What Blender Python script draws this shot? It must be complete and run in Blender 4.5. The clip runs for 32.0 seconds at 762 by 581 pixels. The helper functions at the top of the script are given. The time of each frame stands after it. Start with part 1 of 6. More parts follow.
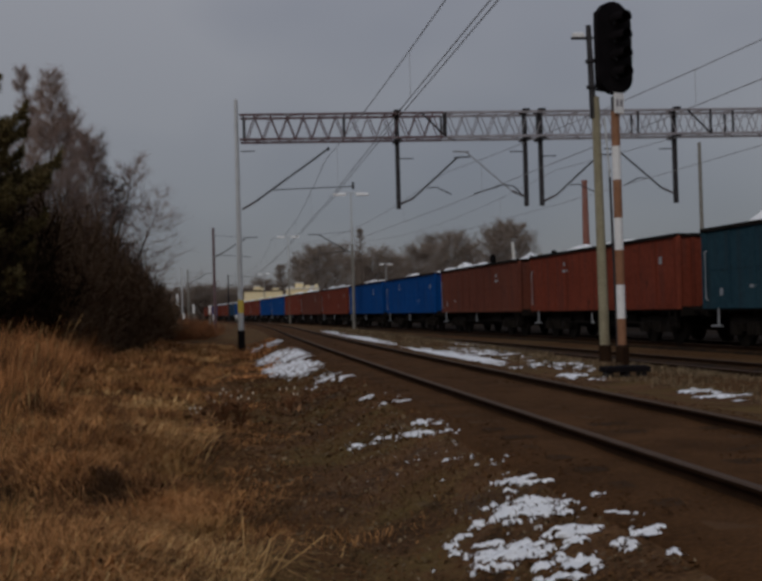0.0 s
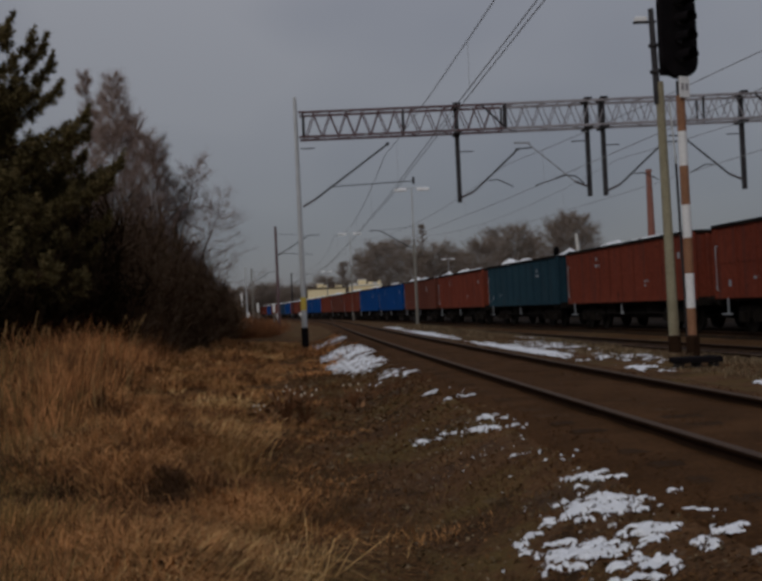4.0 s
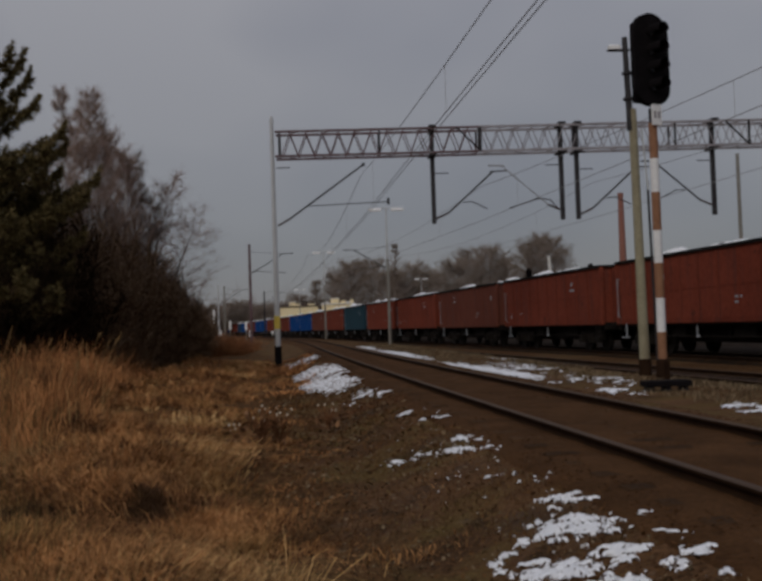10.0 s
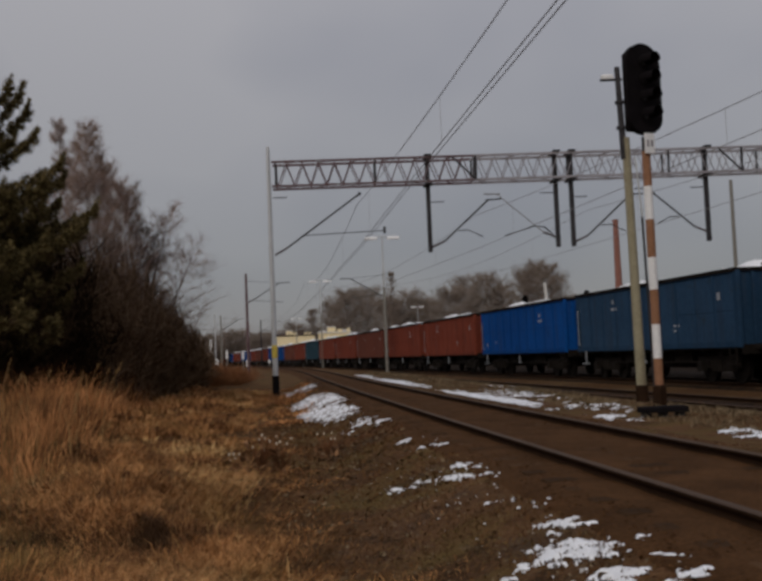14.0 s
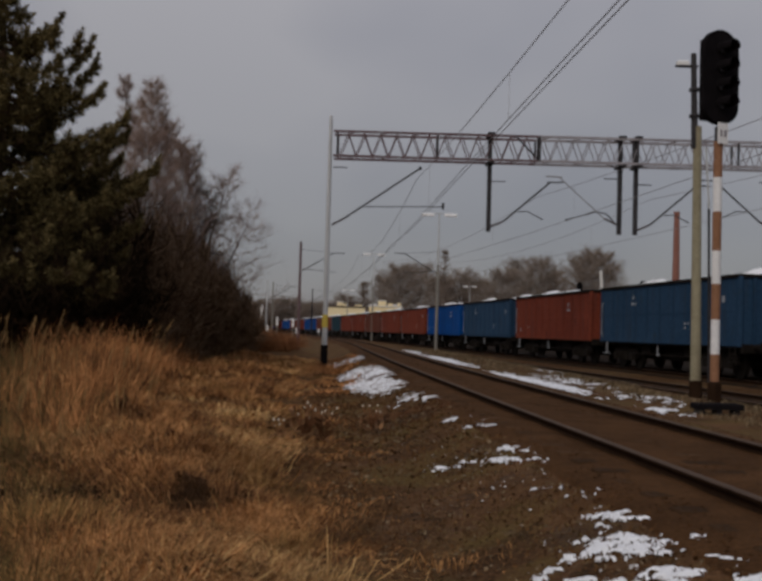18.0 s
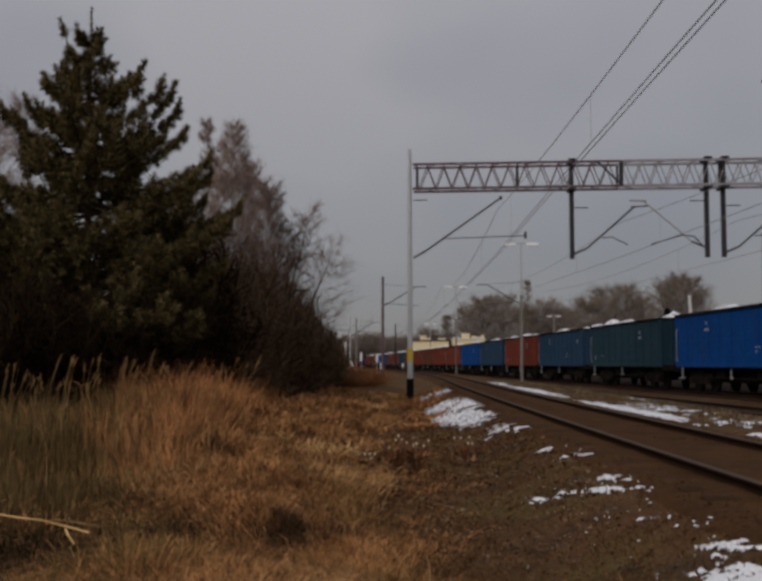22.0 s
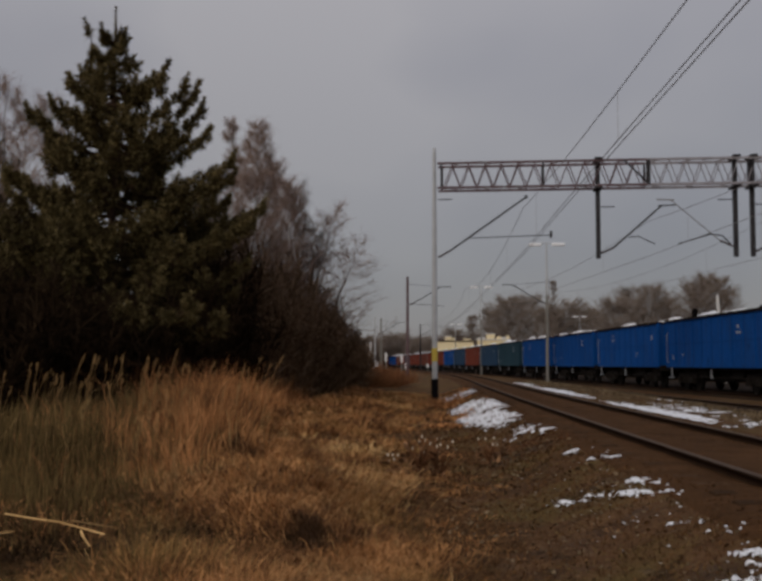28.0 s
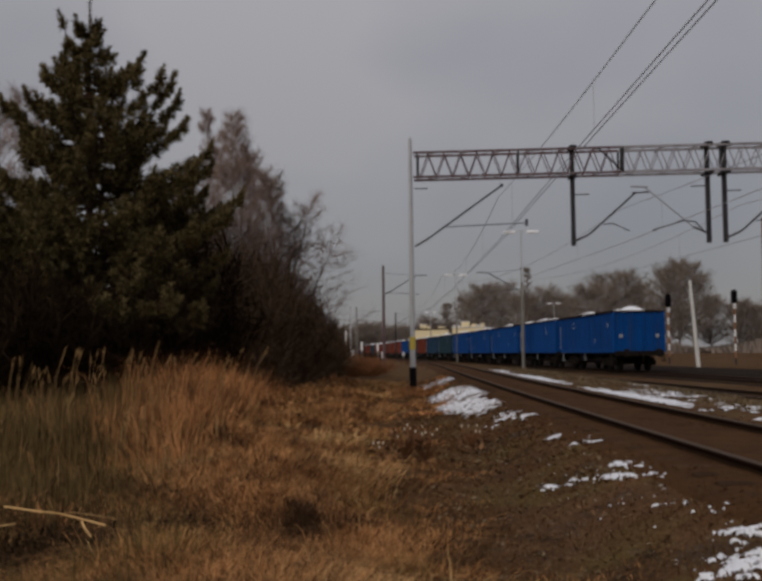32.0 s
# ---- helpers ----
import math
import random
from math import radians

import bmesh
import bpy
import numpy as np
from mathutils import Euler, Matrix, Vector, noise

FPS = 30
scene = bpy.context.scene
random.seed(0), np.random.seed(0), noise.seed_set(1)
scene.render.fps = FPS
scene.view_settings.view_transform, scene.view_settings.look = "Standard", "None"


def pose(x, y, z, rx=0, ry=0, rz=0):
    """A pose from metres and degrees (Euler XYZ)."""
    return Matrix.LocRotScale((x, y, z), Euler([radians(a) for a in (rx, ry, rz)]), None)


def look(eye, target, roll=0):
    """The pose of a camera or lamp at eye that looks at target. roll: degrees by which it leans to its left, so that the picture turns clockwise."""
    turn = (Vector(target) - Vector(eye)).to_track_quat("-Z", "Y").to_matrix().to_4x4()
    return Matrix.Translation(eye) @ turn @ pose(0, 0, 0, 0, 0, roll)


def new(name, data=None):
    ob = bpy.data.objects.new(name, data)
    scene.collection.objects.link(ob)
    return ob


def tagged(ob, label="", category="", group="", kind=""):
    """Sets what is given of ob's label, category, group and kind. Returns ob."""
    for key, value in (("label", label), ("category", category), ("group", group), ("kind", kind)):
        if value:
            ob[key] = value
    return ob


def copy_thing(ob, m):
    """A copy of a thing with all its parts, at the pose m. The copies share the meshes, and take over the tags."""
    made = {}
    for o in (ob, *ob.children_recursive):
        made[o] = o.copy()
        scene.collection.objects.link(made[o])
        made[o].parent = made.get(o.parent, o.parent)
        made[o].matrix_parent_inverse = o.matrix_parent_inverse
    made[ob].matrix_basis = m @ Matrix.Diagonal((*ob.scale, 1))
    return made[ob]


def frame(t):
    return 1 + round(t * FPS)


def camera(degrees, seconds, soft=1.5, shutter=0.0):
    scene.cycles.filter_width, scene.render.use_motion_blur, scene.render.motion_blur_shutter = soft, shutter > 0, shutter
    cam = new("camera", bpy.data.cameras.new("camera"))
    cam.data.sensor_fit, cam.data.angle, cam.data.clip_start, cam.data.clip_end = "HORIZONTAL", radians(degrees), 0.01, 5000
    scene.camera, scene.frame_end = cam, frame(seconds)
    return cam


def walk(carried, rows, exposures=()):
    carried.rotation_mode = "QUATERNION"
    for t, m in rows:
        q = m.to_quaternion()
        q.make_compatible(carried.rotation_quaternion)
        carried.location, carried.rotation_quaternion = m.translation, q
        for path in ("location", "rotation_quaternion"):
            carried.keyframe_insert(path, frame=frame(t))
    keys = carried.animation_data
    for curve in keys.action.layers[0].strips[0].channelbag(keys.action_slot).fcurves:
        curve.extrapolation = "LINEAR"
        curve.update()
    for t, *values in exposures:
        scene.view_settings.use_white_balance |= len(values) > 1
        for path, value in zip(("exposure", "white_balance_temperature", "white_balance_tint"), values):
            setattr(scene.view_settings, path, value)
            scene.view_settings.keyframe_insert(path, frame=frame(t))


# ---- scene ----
cam = camera(40.4, 32.0, soft=3.4)
# seconds, place, tilt, lean and turn of the camera, held in the hand of one who shifts on the spot
PATH = [
    (0, 0.028, -0.152, 1.256, 91.10, 1.53, 0.55),
    (0.5, 0.024, -0.157, 1.254, 91.00, 1.62, 0.76),
    (1, 0.022, -0.142, 1.253, 91.12, 2.15, 1.15),
    (1.5, 0.015, -0.152, 1.262, 91.18, 2.68, 1.47),
    (2, 0.033, -0.110, 1.247, 91.37, 2.69, 1.99),
    (2.5, 0.030, -0.071, 1.251, 91.27, 2.73, 2.39),
    (3, 0.043, -0.014, 1.236, 91.30, 2.24, 2.80),
    (3.5, 0.035, 0.014, 1.240, 91.21, 2.92, 3.63),
    (5.5, 0.029, 0.134, 1.200, 90.46, 0.89, 5.88),
    (6, 0.041, 0.121, 1.209, 90.38, 0.54, 5.86),
    (6.5, 0.041, 0.103, 1.214, 90.01, 0.28, 5.98),
    (7, 0.043, 0.078, 1.216, 89.56, 0.05, 5.90),
    (7.5, 0.012, -0.080, 1.221, 89.04, -0.91, 3.74),
    (8, -0.015, -0.067, 1.265, 90.54, 1.34, 2.99),
    (8.5, -0.023, -0.102, 1.254, 91.35, 1.26, 2.97),
    (9, -0.014, -0.098, 1.245, 91.40, 1.78, 2.69),
    (9.5, -0.024, -0.142, 1.260, 91.65, 2.09, 2.42),
    (10, -0.010, -0.109, 1.262, 91.99, 1.92, 2.51),
    (10.5, -0.018, -0.116, 1.264, 92.07, 1.34, 2.36),
    (11, -0.014, -0.142, 1.253, 92.16, 1.37, 2.47),
    (11.5, -0.015, -0.128, 1.255, 92.19, 1.61, 2.23),
    (12, -0.007, -0.063, 1.259, 92.33, 1.52, 2.31),
    (12.5, -0.013, -0.108, 1.259, 92.71, 1.93, 2.60),
    (13, -0.019, -0.201, 1.252, 93.10, 2.12, 2.76),
    (13.5, -0.001, -0.179, 1.264, 93.55, 1.94, 2.79),
    (14, -0.026, -0.244, 1.269, 93.54, 2.38, 2.33),
    (14.5, -0.004, -0.212, 1.273, 93.49, 1.95, 2.11),
    (16.5, -0.031, -0.225, 1.277, 94.01, 2.33, 1.90),
    (17, 0.014, -0.150, 1.259, 94.00, 1.88, 1.80),
    (17.5, -0.022, -0.189, 1.259, 94.24, 1.70, 2.39),
    (17.7, 0.034, -0.084, 1.255, 93.30, 1.75, 5.24),
    (18, -0.078, -0.034, 1.246, 92.21, -1.62, 5.03),
    (18.2, -0.130, 0.033, 1.216, 92.40, -3.63, 4.65),
    (18.3, -0.081, 0.056, 1.201, 91.68, -4.60, 2.91),
    (18.5, -0.100, 0.000, 1.190, 91.33, -3.44, 4.00),
    (19, -0.126, 0.155, 1.192, 91.74, -2.74, 4.20),
    (19.5, -0.098, 0.254, 1.207, 92.50, -0.61, 5.56),
    (20, -0.116, 0.191, 1.208, 93.25, 0.92, 7.32),
    (20.5, -0.139, 0.173, 1.226, 93.93, 1.40, 7.95),
    (21, -0.135, 0.220, 1.234, 93.94, 0.62, 8.55),
    (21.5, -0.146, 0.211, 1.237, 94.06, 0.77, 10.30),
    (22, -0.168, 0.126, 1.203, 94.04, 0.04, 9.65),
    (22.5, -0.126, 0.169, 1.187, 93.91, -0.55, 7.47),
    (23, -0.132, 0.270, 1.201, 92.87, -0.15, 7.69),
    (23.5, -0.133, 0.323, 1.197, 92.86, 0.32, 9.79),
    (24, -0.139, 0.329, 1.183, 92.95, 0.81, 10.23),
    (24.5, -0.177, 0.321, 1.185, 93.15, 0.56, 10.36),
    (25, -0.187, 0.286, 1.186, 93.63, 0.42, 10.39),
    (25.5, -0.163, 0.296, 1.184, 93.83, 0.29, 10.61),
    (27.5, -0.140, 0.314, 1.187, 93.95, -0.22, 10.85),
    (28, -0.177, 0.318, 1.194, 94.06, -0.07, 11.03),
    (28.5, -0.180, 0.295, 1.196, 93.94, 0.07, 11.03),
    (29, -0.192, 0.258, 1.194, 94.01, 0.23, 11.11),
    (29.5, -0.230, 0.191, 1.194, 94.22, -0.18, 11.07),
    (30, -0.236, 0.155, 1.208, 94.10, -0.06, 10.68),
    (30.5, -0.239, 0.118, 1.196, 93.55, -0.36, 10.18),
    (31, -0.240, 0.126, 1.208, 93.49, -0.33, 9.32),
    (31.5, -0.248, 0.130, 1.200, 93.34, -0.23, 9.35),
    (32, -0.272, 0.130, 1.206, 93.43, 0.69, 9.65),
]
EYE = (0.0, 0.0, 1.227)
EXPOSURES = [(0, -0.78, 6330, 10), (2, -0.76, 6330, 10), (3.5, -0.80, 6330, 10), (6, -0.92, 6320, 11), (7.2, -0.92, 6320, 11), (8, -0.82, 6380, 11), (9, -0.74, 6450, 11), (10, -0.70, 6520, 11), (11.5, -0.57, 6560, 11), (13, -0.42, 6700, 11), (16, -0.42, 6700, 11), (18, -0.44, 6700, 12), (32, -0.42, 6780, 12)]
walk(cam, [(r[0], pose(*r[1:])) for r in PATH], EXPOSURES)

# ---- light: an overcast winter sky, brighter behind the camera ----
world = bpy.data.worlds.new("overcast_sky")
scene.world = world
world.use_nodes = True
wn, wl = world.node_tree.nodes, world.node_tree.links
wn.clear()
w_out = wn.new("ShaderNodeOutputWorld")
w_bg = wn.new("ShaderNodeBackground")
w_sky = wn.new("ShaderNodeTexSky")
w_sky.sky_type = "NISHITA"
w_sky.sun_disc = False
w_sky.sun_elevation = radians(28)
w_sky.sun_rotation = radians(200)
w_co = wn.new("ShaderNodeTexCoord")
w_map = wn.new("ShaderNodeMapping")
w_map.inputs["Scale"].default_value = (1.0, 1.0, 1.7)
w_noise = wn.new("ShaderNodeTexNoise")
w_noise.inputs["Scale"].default_value = 2.0
w_noise.inputs["Detail"].default_value = 3.5
w_noise.inputs["Roughness"].default_value = 0.5
w_ramp = wn.new("ShaderNodeValToRGB")
w_ramp.color_ramp.elements[0].position = 0.36
w_ramp.color_ramp.elements[0].color = (0.268, 0.274, 0.312, 1)
w_ramp.color_ramp.elements[1].position = 0.63
w_ramp.color_ramp.elements[1].color = (0.362, 0.362, 0.386, 1)
w_sep = wn.new("ShaderNodeSeparateXYZ")
w_up = wn.new("ShaderNodeMapRange")
w_up.inputs["From Min"].default_value = 0.02
w_up.inputs["From Max"].default_value = 0.75
w_up.inputs["To Min"].default_value = 0.78
w_up.inputs["To Max"].default_value = 1.9
w_mul = wn.new("ShaderNodeMixRGB")
w_mul.blend_type = "MULTIPLY"
w_mul.inputs["Fac"].default_value = 1.0
w_mix = wn.new("ShaderNodeMixRGB")
w_mix.blend_type = "ADD"
w_mix.inputs["Fac"].default_value = 0.012
wl.new(w_co.outputs["Generated"], w_map.inputs["Vector"])
wl.new(w_map.outputs["Vector"], w_noise.inputs["Vector"])
wl.new(w_noise.outputs["Fac"], w_ramp.inputs["Fac"])
wl.new(w_co.outputs["Generated"], w_sep.inputs["Vector"])
wl.new(w_sep.outputs["Z"], w_up.inputs["Value"])
wl.new(w_ramp.outputs["Color"], w_mul.inputs["Color1"])
wl.new(w_up.outputs["Result"], w_mul.inputs["Color2"])
wl.new(w_mul.outputs["Color"], w_mix.inputs["Color1"])
wl.new(w_sky.outputs["Color"], w_mix.inputs["Color2"])
wl.new(w_mix.outputs["Color"], w_bg.inputs["Color"])
w_bg.inputs["Strength"].default_value = 1.0
wl.new(w_bg.outputs["Background"], w_out.inputs["Surface"])

sun = new("veiled_sun", bpy.data.lights.new("veiled_sun", "SUN"))
sun.data.energy = 1.3
sun.data.angle = radians(18)
sun.data.color = (1.0, 0.95, 0.87)
sun.matrix_world = look((-18, -40, 26), (0, 0, 0))


# ---- materials ----
def material(name, low, high, rough=0.85, metal=0.0, scale=4.0, fine=60.0, bump=0.25, island=0.0, objects=0.0, spots=None, amount=0.45, streak=None):
    """Two tones mixed by broad and fine noise; spots: a third tone in blotches of their own."""
    m = bpy.data.materials.new(name)
    m.use_nodes = True
    n, l = m.node_tree.nodes, m.node_tree.links
    b = n["Principled BSDF"]
    b.inputs["Roughness"].default_value = rough
    b.inputs["Metallic"].default_value = metal
    b.inputs["Specular IOR Level"].default_value = 0.3 if rough < 0.8 else 0.04
    co = n.new("ShaderNodeTexCoord")
    broad, small = n.new("ShaderNodeTexNoise"), n.new("ShaderNodeTexNoise")
    for node, size in ((broad, scale), (small, fine)):
        node.inputs["Scale"].default_value = size
        node.inputs["Detail"].default_value = 3.0
        l.new(co.outputs["Object"], node.inputs["Vector"])
    mixed = n.new("ShaderNodeMath")
    mixed.operation = "MULTIPLY_ADD"
    mixed.inputs[1].default_value = 0.55
    l.new(small.outputs["Fac"], mixed.inputs[0])
    half = n.new("ShaderNodeMath")
    half.operation = "MULTIPLY"
    half.inputs[1].default_value = 0.5
    l.new(broad.outputs["Fac"], half.inputs[0])
    l.new(half.outputs[0], mixed.inputs[2])
    value = mixed.outputs[0]
    for weight, kind, out in ((island, "ShaderNodeNewGeometry", "Random Per Island"), (objects, "ShaderNodeObjectInfo", "Random")):
        if weight:
            info, add = n.new(kind), n.new("ShaderNodeMath")
            add.operation = "MULTIPLY_ADD"
            add.inputs[1].default_value = weight
            l.new(info.outputs[out], add.inputs[0])
            shift = n.new("ShaderNodeMath")
            shift.operation = "SUBTRACT"
            shift.inputs[1].default_value = weight * 0.5
            l.new(value, shift.inputs[0])
            l.new(shift.outputs[0], add.inputs[2])
            value = add.outputs[0]
    ramp = n.new("ShaderNodeValToRGB")
    ramp.color_ramp.elements[0].position, ramp.color_ramp.elements[0].color = 0.32, (*low, 1)
    ramp.color_ramp.elements[1].position, ramp.color_ramp.elements[1].color = 0.72, (*high, 1)
    l.new(value, ramp.inputs["Fac"])
    colour = ramp.outputs["Color"]
    if spots:
        blot, cut, mix = n.new("ShaderNodeTexNoise"), n.new("ShaderNodeMapRange"), n.new("ShaderNodeMixRGB")
        blot.inputs["Scale"].default_value = scale * 2.3
        blot.inputs["Detail"].default_value = 5.0
        blot.inputs["Roughness"].default_value = 0.65
        l.new(co.outputs["Object"], blot.inputs["Vector"])
        cut.inputs["From Min"].default_value, cut.inputs["From Max"].default_value = 1 - amount, 1.08 - amount
        l.new(blot.outputs["Fac"], cut.inputs["Value"])
        l.new(cut.outputs["Result"], mix.inputs["Fac"])
        l.new(colour, mix.inputs["Color1"])
        mix.inputs["Color2"].default_value = (*spots, 1)
        colour = mix.outputs["Color"]
    if streak:
        runs, run, cut2, mix2 = n.new("ShaderNodeMapping"), n.new("ShaderNodeTexNoise"), n.new("ShaderNodeMapRange"), n.new("ShaderNodeMixRGB")
        runs.inputs["Scale"].default_value = (3.2, 3.2, 0.35)
        run.inputs["Scale"].default_value = 1.0
        run.inputs["Detail"].default_value = 4.0
        l.new(co.outputs["Object"], runs.inputs["Vector"])
        l.new(runs.outputs["Vector"], run.inputs["Vector"])
        cut2.inputs["From Min"].default_value, cut2.inputs["From Max"].default_value = 0.48, 0.72
        cut2.inputs["To Max"].default_value = 0.75
        l.new(run.outputs["Fac"], cut2.inputs["Value"])
        l.new(cut2.outputs["Result"], mix2.inputs["Fac"])
        l.new(colour, mix2.inputs["Color1"])
        mix2.inputs["Color2"].default_value = (*streak, 1)
        colour = mix2.outputs["Color"]
    l.new(colour, b.inputs["Base Color"])
    if bump:
        bp = n.new("ShaderNodeBump")
        bp.inputs["Strength"].default_value = bump
        bp.inputs["Distance"].default_value = 0.02
        l.new(small.outputs["Fac"], bp.inputs["Height"])
        l.new(bp.outputs["Normal"], b.inputs["Normal"])
    return m


M_DIRT = material("trodden_dirt", (0.027, 0.0145, 0.0075), (0.165, 0.087, 0.0425), 0.95, 0, 0.8, 24, 1.0, spots=(0.150, 0.080, 0.038), amount=0.43)
M_LITTER = material("dead_grass_litter", (0.038, 0.018, 0.008), (0.175, 0.089, 0.037), 0.95, 0, 1.1, 40, 0.7, spots=(0.022, 0.014, 0.008), amount=0.42)
M_BALLAST = material("brown_ballast", (0.031, 0.0148, 0.0063), (0.103, 0.050, 0.0215), 0.95, 0, 1.5, 34, 0.9, island=0.2)
# Dark ballast, deepened further so its colour carries the shadow under the train.
M_SHADEBED = material("dark_ballast_and_train_shade", (0.008, 0.0055, 0.004), (0.034, 0.022, 0.0145), 0.95, 0, 1.5, 30, 0.9)
M_SLEEPER = material("weathered_sleeper", (0.032, 0.0175, 0.0090), (0.090, 0.048, 0.024), 0.9, 0, 3, 50, 0.4, objects=0.4)
M_RUST = material("rusty_rail_side", (0.016, 0.0085, 0.005), (0.042, 0.022, 0.012), 0.82, 0.1, 5, 80, 0.3)
M_HEAD = material("dull_rail_head", (0.040, 0.022, 0.013), (0.085, 0.048, 0.028), 0.74, 0.1, 3, 90, 0.05)
M_SNOW = material("old_snow", (0.72, 0.74, 0.79), (0.88, 0.89, 0.92), 0.6, 0, 5, 40, 0.35)
M_GRASS = material("dry_straw", (0.070, 0.0295, 0.0130), (0.66, 0.325, 0.128), 0.85, 0, 0.7, 3, 0.0, island=0.6, spots=(0.064, 0.033, 0.0165), amount=0.49)
M_REED = material("brown_reed", (0.125, 0.052, 0.020), (0.70, 0.325, 0.132), 0.85, 0, 0.5, 3, 0.0, island=0.6, spots=(0.10, 0.052, 0.025), amount=0.46)
M_HAY = material("pale_flattened_hay", (0.42, 0.235, 0.090), (0.88, 0.57, 0.25), 0.85, 0, 0.8, 3, 0.0, island=0.6)
M_SEED = material("pale_seed_head", (0.46, 0.38, 0.28), (0.72, 0.64, 0.52), 0.85, 0, 5, 30, 0.1)
M_MOSS = material("mossy_turf", (0.060, 0.042, 0.016), (0.235, 0.158, 0.060), 0.9, 0, 0.6, 4, 0.0, island=0.6)
M_LEAF = material("dead_weed_leaf", (0.085, 0.043, 0.022), (0.27, 0.145, 0.075), 0.9, 0, 3, 20, 0.1, island=0.6)
M_BRAMBLE = material("rusty_bramble", (0.125, 0.056, 0.026), (0.32, 0.145, 0.068), 0.9, 0, 0.7, 4, 0.0, island=0.6)
M_TAN = material("pale_tan_grass", (0.085, 0.060, 0.034), (0.25, 0.185, 0.115), 0.9, 0, 0.5, 4, 0.0, island=0.6)
M_SEDGE = material("olive_sedge", (0.042, 0.029, 0.012), (0.205, 0.138, 0.055), 0.85, 0, 0.6, 4, 0.0, island=0.6)
M_STALK = material("pale_straw_stalk", (0.26, 0.155, 0.065), (0.46, 0.30, 0.14), 0.8, 0, 3, 30, 0.1, island=0.4)
M_NEEDLE = material("pine_needles", (0.040, 0.031, 0.013), (0.215, 0.165, 0.074), 0.85, 0, 0.6, 3, 0.0, island=0.7)
M_PINEBARK = material("pine_bark", (0.035, 0.022, 0.015), (0.10, 0.06, 0.04), 0.9, 0, 3, 20, 0.5)
M_BIRCH = material("birch_bark", (0.24, 0.215, 0.195), (0.50, 0.47, 0.44), 0.85, 0, 2, 12, 0.2, spots=(0.07, 0.055, 0.05), amount=0.36)
M_TWIG = material("bare_twigs", (0.055, 0.038, 0.028), (0.15, 0.108, 0.085), 0.9, 0, 0.7, 4, 0.0, island=0.6)
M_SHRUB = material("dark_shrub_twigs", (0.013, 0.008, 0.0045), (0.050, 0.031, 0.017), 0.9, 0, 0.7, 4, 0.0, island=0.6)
# Lighter brown copy of the shrub twigs, with the light on them painted in.
M_LITSHRUB = material("lit_brown_shrub_twigs", (0.085, 0.052, 0.032), (0.235, 0.155, 0.098), 0.9, 0, 0.7, 4, 0.0, island=0.6)
M_FARTWIG = material("fine_birch_twigs", (0.165, 0.112, 0.092), (0.36, 0.265, 0.225), 0.9, 0, 0.7, 4, 0.0, island=0.6)
M_FARTREE = material("far_bare_crowns", (0.148, 0.118, 0.100), (0.275, 0.222, 0.186), 0.95, 0, 0.15, 2, 0.0, island=0.6)
M_GALV = material("galvanised_steel", (0.40, 0.41, 0.42), (0.56, 0.57, 0.58), 0.6, 0.15, 2, 40, 0.05)
M_DARKSTEEL = material("dark_painted_steel", (0.016, 0.015, 0.017), (0.045, 0.040, 0.042), 0.6, 0.3, 3, 40, 0.1)
M_GIRDER = material("rusting_girder_steel", (0.085, 0.045, 0.05), (0.18, 0.115, 0.12), 0.7, 0.3, 1.2, 30, 0.15, spots=(0.24, 0.24, 0.25), amount=0.43)
M_GIRDERGREY = material("grey_girder_steel", (0.22, 0.20, 0.215), (0.38, 0.36, 0.375), 0.65, 0.3, 1.5, 30, 0.15)
M_CONCRETE = material("grey_concrete_mast", (0.15, 0.14, 0.125), (0.28, 0.265, 0.235), 0.9, 0, 1.5, 25, 0.3)
M_OLIVE = material("olive_grey_concrete", (0.20, 0.175, 0.115), (0.36, 0.325, 0.225), 0.9, 0, 1.5, 25, 0.3, streak=(0.16, 0.12, 0.075))
M_WHITE = material("white_paint", (0.62, 0.62, 0.62), (0.82, 0.81, 0.80), 0.6, 0, 2, 20, 0.05)
M_ORANGE = material("faded_red_paint", (0.19, 0.085, 0.042), (0.31, 0.155, 0.085), 0.7, 0, 4, 30, 0.1)
M_YELLOW = material("yellow_paint", (0.55, 0.40, 0.06), (0.68, 0.52, 0.10), 0.6, 0, 4, 30, 0.05)
M_BLACK = material("matt_black_paint", (0.005, 0.0045, 0.005), (0.012, 0.010, 0.011), 0.95, 0, 4, 30, 0.1)
M_WIRE = material("copper_wire", (0.21, 0.205, 0.205), (0.31, 0.30, 0.30), 0.8, 0.0, 1, 10, 0)
M_WEED = material("dead_weed_stem", (0.055, 0.024, 0.012), (0.19, 0.088, 0.042), 0.9, 0, 2, 20, 0.1, island=0.5)
M_INSUL = material("brown_insulator", (0.03, 0.017, 0.014), (0.06, 0.03, 0.025), 0.35, 0, 5, 30, 0)
M_LENS = material("unlit_signal_lens", (0.01, 0.01, 0.012), (0.02, 0.02, 0.022), 0.12, 0, 5, 30, 0)
M_LAMPGLASS = material("white_lamp_housing", (0.78, 0.78, 0.80), (0.9, 0.9, 0.9), 0.3, 0, 5, 30, 0)
M_BRICK = material("red_chimney_brick", (0.21, 0.095, 0.075), (0.30, 0.145, 0.115), 0.9, 0, 0.4, 6, 0.2)
